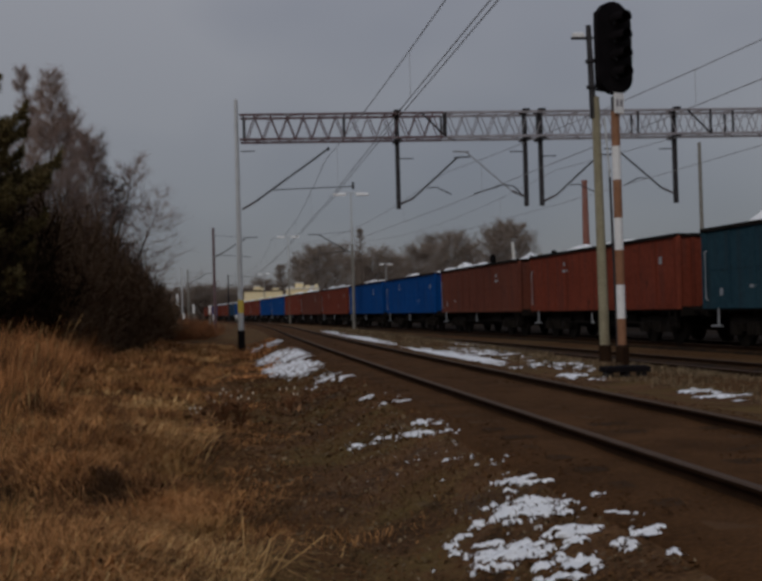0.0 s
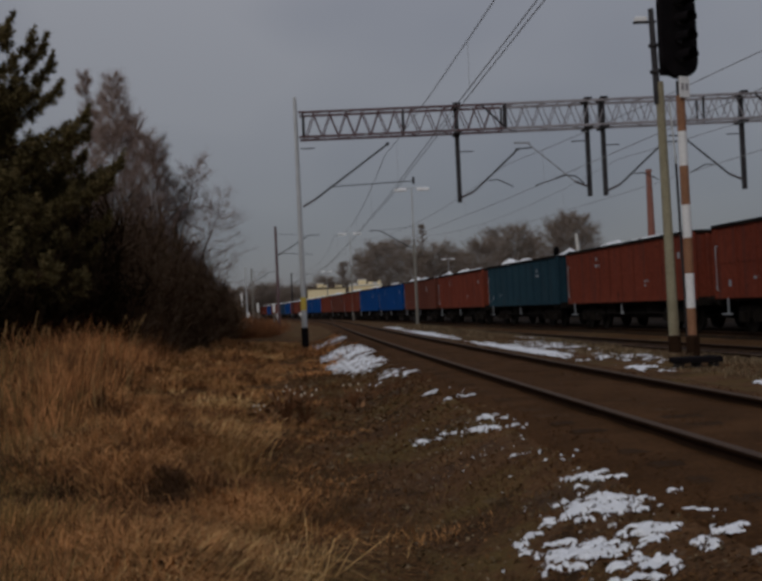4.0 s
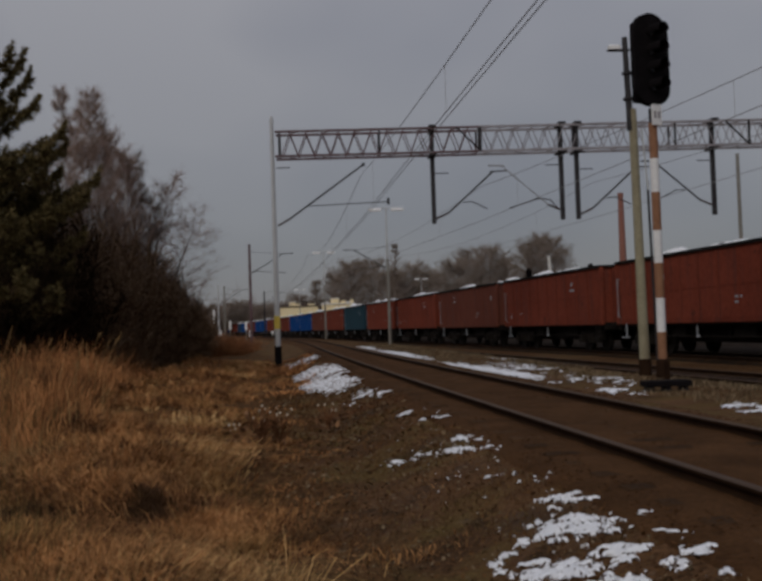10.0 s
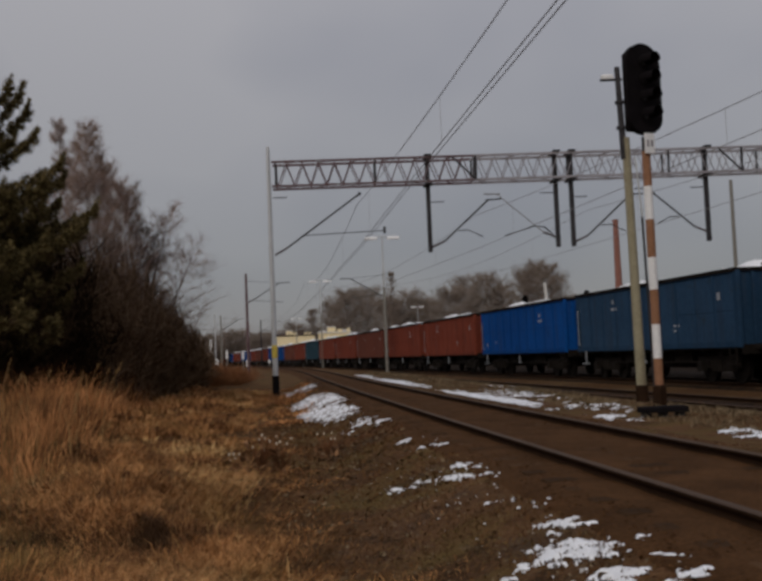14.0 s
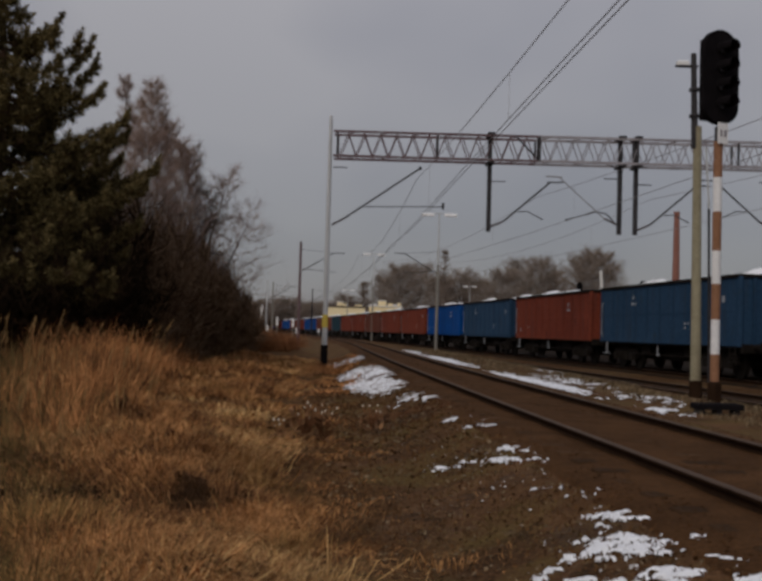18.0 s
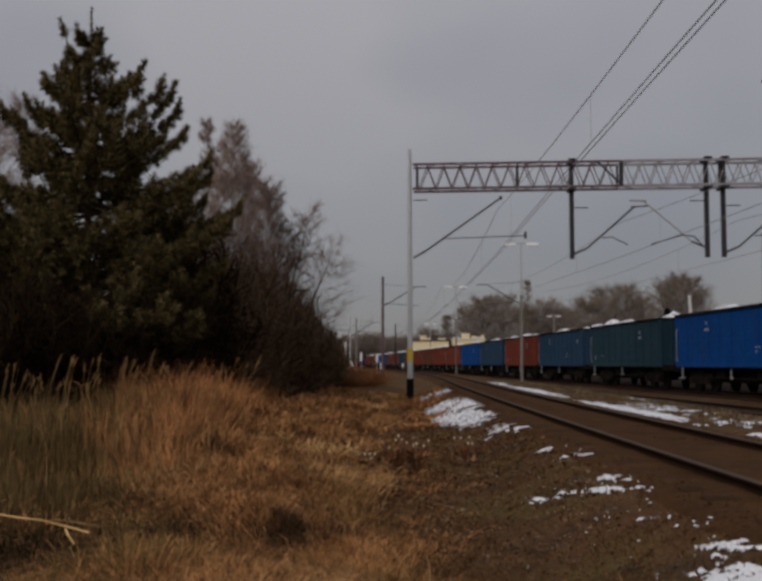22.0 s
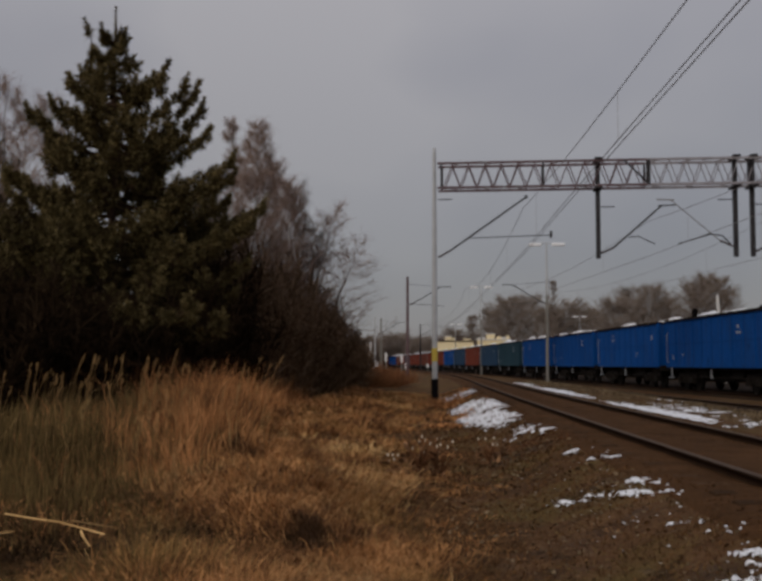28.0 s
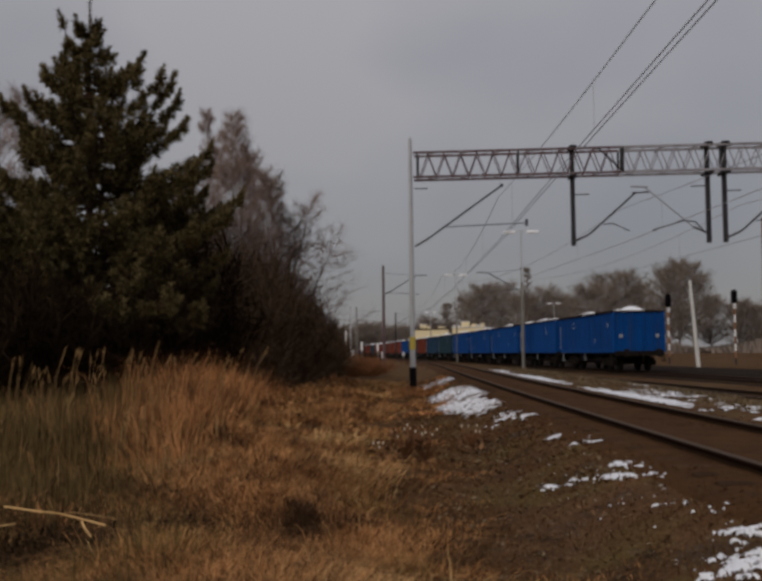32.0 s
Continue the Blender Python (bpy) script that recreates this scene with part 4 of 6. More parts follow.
def lamp_post(yaw, reach, height, label):
    p = spot(yaw, reach)
    m = thing("yard_lamp", label, "street lamp", at=pose(p.x, p.y, 0, 0, 0, 5), group="yard lamps")
    part("pole", Shape().rod((0, 0, -0.35), (0, 0, height * 0.62), 0.115, 0.09, 12), M_CONCRETE, m, "grey concrete pole")
    part("upper_tube", Shape().rod((0, 0, height * 0.62), (0, 0, height), 0.075, 0.05, 10), M_GALV, m)
    part("cross_arm", Shape().rod((-0.9, 0, height), (0.9, 0, height), 0.035), M_GALV, m)
    for x in (-0.85, 0.85):
        part("lamp_head", Shape().bevel_box(x - 0.48, -0.2, height - 0.22, x + 0.48, 0.2, height - 0.02, 0.05), M_LAMPGLASS, m, "white lamp housing")
    return m


lamp_post(2.03, 78.0, 10.2, "tall concrete yard lamp with two white lamp heads")
lamp_post(5.57, 122.0, 10.3, "tall yard lamp with two white lamp heads, far off")
lamp_post(0.21, 205.0, 10.5, "distant yard lamp with two white lamp heads")
lamp_post(6.95, 240.0, 10.5, "distant yard lamp with two white lamp heads")
contact_mast(2.03, 79.5, 7.6, M_CONCRETE, "concrete catenary mast with a curved bracket arm", -1)
contact_mast(9.65, 81.0, 8.0, M_GIRDER, "red-brown steel catenary mast with bracket arm", 1)
contact_mast(11.4, 170.0, 8.9, M_GALV, "distant steel catenary mast beside the line", 1)
contact_mast(11.07, 150.0, 7.8, M_CONCRETE, "distant concrete catenary mast beside the line", 1)
contact_mast(8.9, 165.0, 7.5, M_DARKSTEEL, "distant dark catenary mast", 1)
contact_mast(-16.86, 62.0, 10.4, M_CONCRETE, "grey concrete mast behind the train", 1, arm=False)


def near_mast():
    p = spot(-11.73, 24.5)
    m = thing("catenary_mast", "weathered grey concrete mast with a pale top bracket", "catenary mast", at=pose(p.x, p.y, 0, 0, -0.5, 8))
    part("pole", Shape().rod((0, 0, -0.4), (0, 0, 6.1), 0.120, 0.092, 14), M_OLIVE, m, "weathered olive-grey concrete pole")
    part("mast_foot", Shape().lathe([(0.145, -0.4), (0.145, 0.28), (0.125, 0.32)], 14), M_RUST, m, "dark mast foot")
    part("upper_pole", Shape().rod((-0.06, 0, 5.6), (-0.10, 0, 7.78), 0.080, 0.062, 10), M_DARKSTEEL, m, "dark steel upper pole")
    part("top_bracket", Shape().box(-0.52, -0.05, 7.46, 0.0, 0.05, 7.50), M_DARKSTEEL, m)
    part("top_insulator", Shape().bevel_box(-0.50, -0.06, 7.50, -0.20, 0.06, 7.61, 0.03), M_WHITE, m, "pale insulator block")
    part("cable_pipe", Shape().rod((0.24, -0.12, 4.2), (0.16, -0.12, 5.6), 0.022, n=8), M_GALV, m, "thin pale cable")
    part("cable_pipe", Shape().rod((0.27, -0.10, 0.0), (0.24, -0.10, 4.4), 0.030, n=8), M_DARKSTEEL, m, "dark cable pipe")
    for z in (6.9, 6.3):
        part("clamp", Shape().lathe([(0.10, 0), (0.12, 0.01), (0.12, 0.07), (0.10, 0.08)], 12, (-0.08, 0, z)), M_DARKSTEEL, m)
    return m


near_mast()


def signal(yaw, reach, base, mast_top, head_h, head_w, lamps, label, turn, bands, low_box, white_first=True):
    p = spot(yaw, reach)
    g = thing("light_signal", label, "railway signal", at=pose(p.x, p.y, 0, 0, 0, turn), group="line signals")
    mast = part("mast", Shape().rod((0, 0, base), (0, 0, mast_top + 0.3), 0.078, 0.075, 14), M_DARKSTEEL, g)
    z, white = mast_top, not white_first
    for k, h in enumerate(bands):
        m = M_WHITE if white else M_ORANGE
        part("painted_band", Shape().rod((0, 0, z - h), (0, 0, z), 0.088, 0.088, 16, False), m, mast, "white painted band" if white else "faded red painted band")
        z, white = z - h, not white
    # head: a tall rounded black board with hooded lamps towards the left
    w, top, s = head_w / 2, mast_top + 0.35 + head_h, Shape()
    low = mast_top + 0.35
    ring = []
    for i in range(13):
        a = math.pi * i / 12
        ring.append((w * math.cos(a), top - w + w * math.sin(a)))
    for i in range(13):
        a = math.pi + math.pi * i / 12
        ring.append((w * math.cos(a), low + w * 0.8 + w * 0.8 * math.sin(a)))
    for y in (-0.07, 0.07):
        s.v += [(x, y, z2) for x, z2 in ring]
    n = len(ring)
    s.f += [tuple(range(n)), tuple(range(2 * n - 1, n - 1, -1))] + [(i, i + n, (i + 1) % n + n, (i + 1) % n) for i in range(n)]
    head = part("signal_head", s, M_BLACK, g, "matt black rounded signal board")
    case = Shape().bevel_box(-w * 0.55, 0.07, low + 0.12, w * 0.55, 0.34, top - 0.12, 0.05)
    part("lamp_case", case, M_BLACK, head)
    step = (head_h - 0.42) / lamps
    for k in range(lamps):
        zc = top - 0.21 - step * (k + 0.5)
        hood = Shape()
        rows = 10
        for y, r in ((-0.07, 0.15), (-0.44, 0.13)):
            for i in range(rows + 1):
                a = radians(-20) + radians(220) * i / rows
                hood.v.append((r * math.cos(a), y, zc + r * math.sin(a)))
        hood.f += [(i, i + 1, i + rows + 2, i + rows + 1) for i in range(rows)]
        part("hood", hood, M_BLACK, head, "black lamp hood")
        part("lens", Shape().lathe([(0.10, 0.0), (0.09, 0.02), (0.05, 0.035), (0.001, 0.04)], 14).moved(pose(0, -0.071, zc, 90, 0, 0)), M_LENS, head, "unlit dark lens")
    plate = part("number_plate", Shape().bevel_box(-0.13, -0.14, mast_top - 0.06, 0.13, -0.11, mast_top + 0.36, 0.01), M_WHITE, g, "white plate with grey marks")
    for x in (-0.09, 0.02):
        part("plate_mark", Shape().box(x, -0.148, mast_top + 0.08, x + 0.06, -0.141, mast_top + 0.22), M_GIRDERGREY, plate)
    if low_box:
        b = part("pedestal", Shape().bevel_box(-0.11, -0.11, base - 0.2, 0.11, 0.11, base + 0.56, 0.03), M_RUST, g, "dark signal pedestal")
        for x in (-0.42, 0.42):
            part("footing_frame", Shape().bevel_box(x - 0.05, -0.3, base - 0.25, x + 0.05, 0.3, base + 0.12, 0.02), M_DARKSTEEL, b)
        part("footing_plate", Shape().bevel_box(-0.5, -0.34, base - 0.1, 0.5, 0.34, base + 0.02, 0.02), M_DARKSTEEL, b)
    return g


signal(-12.66, 21.6, -0.15, 5.21, 1.90, 0.90, 4, "dark four-lamp light signal on a red and white banded mast", 30, [0.72, 0.69, 0.78, 0.66, 0.71, 0.69, 0.54], True)
signal(-5.72, 100.0, -0.3, 4.7, 1.3, 0.55, 3, "distant light signal on a banded mast beyond the train", 6, [0.6] * 7, False)
signal(-9.05, 92.0, -0.3, 4.6, 1.2, 0.5, 3, "distant light signal on a white-banded mast", 6, [0.6] * 7, False)
leaning = thing("leaning_post", "pale concrete post leaning beside the far track", "post", at=pose(*spot(-7.13, 76.0), 0, -4, 0))
part("pole", Shape().rod((0, 0, -0.4), (0, 0, 6.0), 0.15, 0.10, 12), M_ROOFWHITE, leaning)


trough = thing("cable_trough", "dark raised cable trough at the foot of the signal", "cable trough", at=pose(4.06, 17.9, -0.02, 0, 0, 8))
part("cover", Shape().bevel_box(-0.40, -0.20, 0.10, 0.40, 0.20, 0.20, 0.02), M_BLACK, trough)
for x in (-0.30, 0.0, 0.30):
    part("leg", Shape().box(x - 0.05, -0.12, -0.15, x + 0.05, 0.12, 0.10), M_DARKSTEEL, trough)


# ---- wires ----
def wire(points, label, r=0.012):
    s = Shape()
    s.tube(points, r, 4)
    ob = new("overhead_wire", s.mesh("overhead_wire", M_WIRE))
    return tagged(ob, label, "overhead wire", group="overhead wires")


def catenary(rows, off, s0, spans, low, high, zig=0.25, thick=0.010, twin=0.0):
    """A contact wire and its carrier over a line, with droppers at each span."""
    carrier, contact = [], []
    for a, b in zip(spans, spans[1:]):
        for i in range(12):
            k = i / 12
            s = a + (b - a) * k
            o = off + zig * (1 if spans.index(a) % 2 else -1) * (1 - 2 * k)
            carrier.append(along(rows, s, o, high - (high - low) * 0.5 * 4 * k * (1 - k))[0])
            contact.append(along(rows, s, o, low)[0])
    w = wire(contact, "thin copper contact wire over the track", thick)
    if twin:
        part("contact_wire", Shape().tube([p + Vector((twin, 0, 0)) for p in contact], thick, 4), M_WIRE, w)
    part("carrier_wire", Shape().tube(carrier, thick, 4), M_WIRE, w)
    for i in range(2, len(carrier), 3):
        part("dropper", Shape().rod(carrier[i], contact[i], 0.005, n=3), M_WIRE, w)


catenary(NEAR, 0.2, 0, [-20, 40.5, 83, 150, 220, 300], 5.55, 7.25, thick=0.012, twin=0.11)
SECOND = [(s, Vector(along(MAIN, s, -5.0)[0][:2]), h) for s, p, h in MAIN]
catenary(SECOND, -0.1, 0, [-22, 41.5, 84, 150, 220, 300], 5.5, 6.9)
catenary(MAIN, 0.0, 0, [-22, 42.0, 85, 150, 220, 300], 5.6, 7.1)


# ---- distance ----
def far_building(yaw0, yaw1, reach, height, mat, roof, label, windows, stepped=False):
    a, b = spot(yaw0, reach), spot(yaw1, reach)
    w = (b - a).length
    h = math.degrees(math.atan2(b.y - a.y, b.x - a.x))
    g = thing("house", label, "house", at=pose(a.x, a.y, 0, 0, 0, h))
    part("wall", Shape().box(0, 0, -0.5, w, 12, height), mat, g)
    part("roof", Shape().box(-0.3, -0.3, height, w + 0.3, 12.3, height + 0.35), roof, g)
    rng = random.Random(int(reach))
    x, k = 0.3, 0
    while x < w - 1.2:
        wide, tall = rng.uniform(1.0, 2.6), rng.uniform(0.2, 1.5) * (1.0 if stepped else 0.75)
        wide = min(wide, w - 0.2 - x)
        top = height + 0.352 + tall
        bay = part("dormer", Shape().box(x, 0.2, height + 0.352, x + wide, rng.uniform(3, 6), top), mat if k % 3 else roof, g)
        if k % 2:
            part("dormer_roof", Shape().box(x - 0.12, 0.1, top + 0.004, x + wide + 0.12, 3.2, top + 0.25), M_ROOFWHITE if k % 4 == 1 else M_DARKROOF, bay)
        x += wide + rng.choice((0.03, 0.03, 0.5, 1.3))
        k += 1
    rows, cols = windows
    for r in range(rows):
        for c in range(cols):
            x, z = w * (c + 0.5) / cols, height * (r + 0.55) / rows
            win = part("window", Shape().box(x - 0.7, -0.05, z - 0.75, x + 0.7, 0.02, z + 0.75), M_ROOFWHITE, g, "pale window frame")
            part("pane", Shape().box(x - 0.58, -0.09, z - 0.63, x + 0.58, -0.051, z + 0.63), M_PANE, win)


far_building(8.05, 5.95, 300.0, 7.7, M_CREAM, M_DARKROOF, "cream rendered house beyond the train", (1, 5))
far_building(5.75, 3.95, 310.0, 8.3, M_CREAM, M_ROOFWHITE, "cream house with a snowy stepped roof beyond the train", (1, 4), True)
chimney = thing("chimney", "tall red brick factory chimney far off", "chimney", at=pose(*spot(-10.78, 260.0)))
part("shaft", Shape().lathe([(1.10, -0.5), (1.05, 4), (0.72, 28), (0.64, 31.2), (0.74, 31.3), (0.74, 32.0)], 18), M_BRICK, chimney)


def ribbon_tree(paths, widths, crossed=True):
    """Thin ribbons, crossed or single, along many paths: arrays (n, k, 3) of points, (n, k) of half widths."""
    n, k, _ = paths.shape
    step = np.gradient(paths, axis=1)
    step /= np.linalg.norm(step, axis=2, keepdims=True) + 1e-9
    side = np.cross(step, np.array([0.35, 0.93, 0.1]))
    side /= np.linalg.norm(side, axis=2, keepdims=True) + 1e-9
    other = np.cross(step, side)
    verts, faces, base = [], [], 0
    for d in (side, other) if crossed else (side,):
        left, right = paths - d * widths[..., None], paths + d * widths[..., None]
        v = np.stack([left, right], axis=2).reshape(-1, 3)
        i = (np.arange(n)[:, None] * 2 * k + np.arange(k - 1)[None] * 2).ravel() + base
        faces.append(np.stack([i, i + 1, i + 3, i + 2], axis=1))
        verts.append(v)
        base += len(v)
    return np.concatenate(verts), np.concatenate(faces)


def bare_crown(rng, height, spread, limbs, twigs, start, upright, width, lean=(0, 0), fuzz=0.55, reach_k=0.38, dome=False):
    """Limbs from a trunk, twigs from the limbs, as arrays of ribbons in the tree's own space."""
    t0 = rng.uniform(start, 0.97, limbs) ** 0.9
    az = rng.uniform(0, 2 * math.pi, limbs)
    reach = spread * (np.sqrt(1.03 - t0 ** 2) if dome else 1.15 - t0) * rng.uniform(0.6, 1.15, limbs)
    k = np.linspace(0, 1, 5)
    out = np.stack([np.cos(az), np.sin(az)], axis=1)
    base = np.stack([lean[0] * t0 ** 2, lean[1] * t0 ** 2, t0 * height], axis=1)
    rise = upright * reach * rng.uniform(0.7, 1.3, limbs)
    wob = rng.normal(0, 0.10, (limbs, 5, 3)) * k[None, :, None] * reach[:, None, None] * 0.5
    P = base[:, None] + np.concatenate([(out * reach[:, None])[:, None] * k[None, :, None], (rise[:, None] * k[None] ** 1.25)[..., None]], axis=2) + wob
    Wd = width * (1.25 - t0)[:, None] * (1 - 0.8 * k)[None]
    which = rng.integers(0, limbs, twigs)
    u = rng.uniform(0.25, 1.0, twigs)
    seg = np.minimum((u * 4).astype(int), 3)
    start_p = P[which, seg] + (P[which, seg + 1] - P[which, seg]) * (u * 4 - seg)[:, None]
    d = (P[which, seg + 1] - P[which, seg])
    d /= np.linalg.norm(d, axis=1, keepdims=True) + 1e-9
    d = d + rng.normal(0, fuzz, (twigs, 3)) + np.array([0, 0, 0.25 * upright])
    d /= np.linalg.norm(d, axis=1, keepdims=True) + 1e-9
    ln = rng.uniform(0.25, 0.75, twigs) * spread * reach_k
    k4 = np.linspace(0, 1, 3)
    T = start_p[:, None] + d[:, None] * (ln[:, None] * k4[None])[..., None] + rng.normal(0, 0.05, (twigs, 3, 3)) * k4[None, :, None] * ln[:, None, None]
    Tw = np.full((twigs, 1), width * 0.30) * (1 - 0.75 * k4)[None]
    v1, f1 = ribbon_tree(P, Wd)
    v2, f2 = ribbon_tree(T, Tw, False)
    return np.concatenate([v1, v2]), np.concatenate([f1, f2 + len(v1)])


def bare_tree(at, height, spread, seed, bark, twig_mat, label, name="bare_tree", limbs=40, twigs=1500, start=0.25, upright=0.9, width=0.03, trunk=0.09, lean=(0.0, 0.0), fuzz=0.55, reach_k=0.38, dome=False):
    rng = np.random.default_rng(seed)
    z = float(ground_height(np.array([at.x]), np.array([at.y]))[0])
    g = thing(name, label, "tree", at=pose(at.x, at.y, z - 0.05, 0, 0, rng.uniform(-20, 20)))
    s = Shape()
    last, n = (0, 0, 0), 8
    for i in range(1, n + 1):
        k = i / n
        p = (lean[0] * k * k + rng.normal(0, 0.012) * height * 0.5, lean[1] * k * k + rng.normal(0, 0.012) * height * 0.5, height * k)
        s.rod(last, p, trunk * (1.02 - (i - 1) / n), trunk * (1.02 - k), 8, False)
        last = p
    part("trunk", s, bark, g)
    v, f = bare_crown(rng, height, spread, limbs, twigs, start, upright, width, lean, fuzz, reach_k, dome)
    part("crown", cloud_mesh("crown", v, f, twig_mat), None, g, kind="stuff")
    return g


def pine(at, height, profile, seed, label, boughs=()):
    """A pine: whorls of upswept branches with fingers of needles. profile: rows of height and reach; boughs: odd long branches (height, bearing, reach, rise)."""
    rng = np.random.default_rng(seed)
    z0 = float(ground_height(np.array([at.x]), np.array([at.y]))[0])
    g = thing("pine_tree", label, "tree", at=pose(at.x, at.y, z0 - 0.05))
    s = Shape()
    for i in range(10):
        s.rod((0, 0, height * i / 10), (0, 0, height * (i + 1) / 10), 0.19 * (1.03 - i / 10), 0.19 * (1.03 - (i + 1) / 10), 9, False)
    part("trunk", s, M_PINEBARK, g)
    hs, rs = [p[0] for p in profile], [p[1] for p in profile]
    limbs, tufts, axes, sizes = Shape(), [], [], []

    def finger(p, d, n, size):
        """A shoot: tufts one after another along d."""
        for q in range(n):
            tufts.append(tuple(p + d * (0.11 * q)))
            axes.append(tuple(d))
            sizes.append(size * (1.0 - 0.35 * q / max(n, 1)))

    def bough(zz, a, r, rise):
        out, across = Vector((math.cos(a), math.sin(a), 0)), Vector((-math.sin(a), math.cos(a), 0))
        pts = [out * (r * u) + Vector((0, 0, zz - 0.12 * r * math.sin(math.pi * u * 0.8) + rise * u ** 2.4)) for u in (0, 0.25, 0.5, 0.75, 1.0)]
        for p, q, w in zip(pts, pts[1:], (0.05, 0.04, 0.03, 0.018)):
            limbs.rod(p, q, w, w * 0.75, 5, False)
        m = max(3, int(r * 7.0))
        for j in range(m):
            u = 0.28 + 0.72 * ((j + rng.uniform(0, 1)) / m) ** 0.75
            i4 = min(int(u * 4), 3)
            p = pts[i4].lerp(pts[i4 + 1], u * 4 - i4)
            side = rng.uniform(-1, 1) * 0.40 * r * (1.12 - u) ** 0.7
            tip = p + across * side + Vector((0, 0, rng.uniform(-0.06, 0.10)))
            limbs.rod(p, tip, 0.012, 0.006, 4, False)
            d = (out * 0.45 + across * (0.45 * float(np.sign(side))) + Vector((rng.normal(0, 0.2), rng.normal(0, 0.2), rng.uniform(0.25, 0.9)))).normalized()
            finger(tip, d, int(rng.integers(2, 4)), rng.uniform(0.19, 0.27))
            finger(p.lerp(tip, 0.5), (d + Vector((0, 0, 0.3))).normalized(), 2, 0.22)
            finger(p.lerp(tip, 0.8) - Vector((0, 0, 0.05)), Vector((d.x, d.y, -0.1)).normalized(), 2, 0.22)
        for q in range(3 if r > 0.9 else 1):
            d = (out * 0.35 + across * rng.normal(0, 0.35) + Vector((0, 0, 1))).normalized()
            finger(pts[4] + across * rng.normal(0, 0.10), d, int(rng.integers(3, 6)), 0.20)

    z = 0.7
    while z < height - 0.75:
        count = 9 if z < height * 0.45 else 7 if z < height * 0.72 else 5
        a0 = rng.uniform(0, 6.28)
        for k in range(count):
            zz = z + rng.uniform(-0.22, 0.22)
            r = float(np.interp(zz, hs, rs)) * rng.uniform(0.50, 1.15)
            bough(zz, a0 + 2 * math.pi * k / count + rng.uniform(-0.3, 0.3), r, r * rng.uniform(0.12, 0.42))
        z += rng.uniform(0.40, 0.56) if z < height * 0.5 else rng.uniform(0.44, 0.60)
    for zz, bearing, r, rise in boughs:
        bough(zz, radians(bearing), r, rise)
    finger(Vector((0, 0, height - 1.4)), Vector((0, 0, 1)), 6, 0.2)
    finger(Vector((0, 0, height - 0.8)), Vector((0, 0, 1)), 8, 0.12)
    part("limb_mass", limbs, M_PINEBARK, g, kind="stuff")
    C, A, S = np.array(tufts), np.array(axes), np.array(sizes)
    n = 18
    d = A[:, None] * 0.75 + rng.normal(0, 0.55, (len(C), n, 3))
    d /= np.linalg.norm(d, axis=2, keepdims=True)
    side = np.cross(d, rng.normal(0, 1, d.shape))
    side /= np.linalg.norm(side, axis=2, keepdims=True) + 1e-9
    L = S[:, None] * rng.uniform(0.7, 1.15, (len(C), n))
    base = C[:, None] + d * 0.02
    V = np.stack([base - side * 0.015, base + side * 0.015, base + d * L[..., None]], axis=2).reshape(-1, 3)
    part("needle_mass", cloud_mesh("needle_mass", V, np.arange(len(V)).reshape(-1, 3), M_NEEDLE), None, g, "dark green needle tufts", kind="stuff")
    return g


def shrub(at, height, spread, seed, mat, label, stems=90, twigs=2200, width=0.02):
    rng = np.random.default_rng(seed)
    z = float(ground_height(np.array([at.x]), np.array([at.y]))[0])
    g = thing("shrub", label, "shrub", at=pose(at.x, at.y, z - 0.05, 0, 0, rng.uniform(0, 90)), group="thicket")
    a = rng.uniform(0, 6.28, stems)
    r = spread * np.sqrt(rng.uniform(0, 1, stems))
    k = np.linspace(0, 1, 5)
    foot = np.stack([np.cos(a) * r * 0.45, np.sin(a) * r * 0.45, np.zeros(stems)], axis=1)
    top = np.stack([np.cos(a) * r, np.sin(a) * r, height * (1.0 - 0.45 * (r / spread) ** 2) * rng.uniform(0.75, 1.08, stems)], axis=1)
    P = foot[:, None] + (top - foot)[:, None] * np.stack([k ** 1.5, k ** 1.5, k], axis=1)[None] + rng.normal(0, 0.07, (stems, 5, 3)) * k[None, :, None]
    v1, f1 = ribbon_tree(P, np.full((stems, 1), width) * (1 - 0.75 * k)[None])
    which, u = rng.integers(0, stems, twigs), rng.uniform(0.05, 1.0, twigs)
    seg = np.minimum((u * 4).astype(int), 3)
    s0 = P[which, seg] + (P[which, seg + 1] - P[which, seg]) * (u * 4 - seg)[:, None]
    d = rng.normal(0, 0.6, (twigs, 3)) + np.array([0, 0, 0.8])
    d /= np.linalg.norm(d, axis=1, keepdims=True)
    k3 = np.linspace(0, 1, 3)
    T = s0[:, None] + d[:, None] * (rng.uniform(0.3, 0.9, twigs)[:, None] * k3[None])[..., None]
    v2, f2 = ribbon_tree(T, np.full((twigs, 1), width * 0.9) * (1 - 0.6 * k3)[None])
    part("stem_mass", cloud_mesh("stem_mass", v1, f1, mat), None, g, kind="stuff")
    part("twig_mass", cloud_mesh("twig_mass", v2, f2, mat), None, g, kind="stuff")
    return g


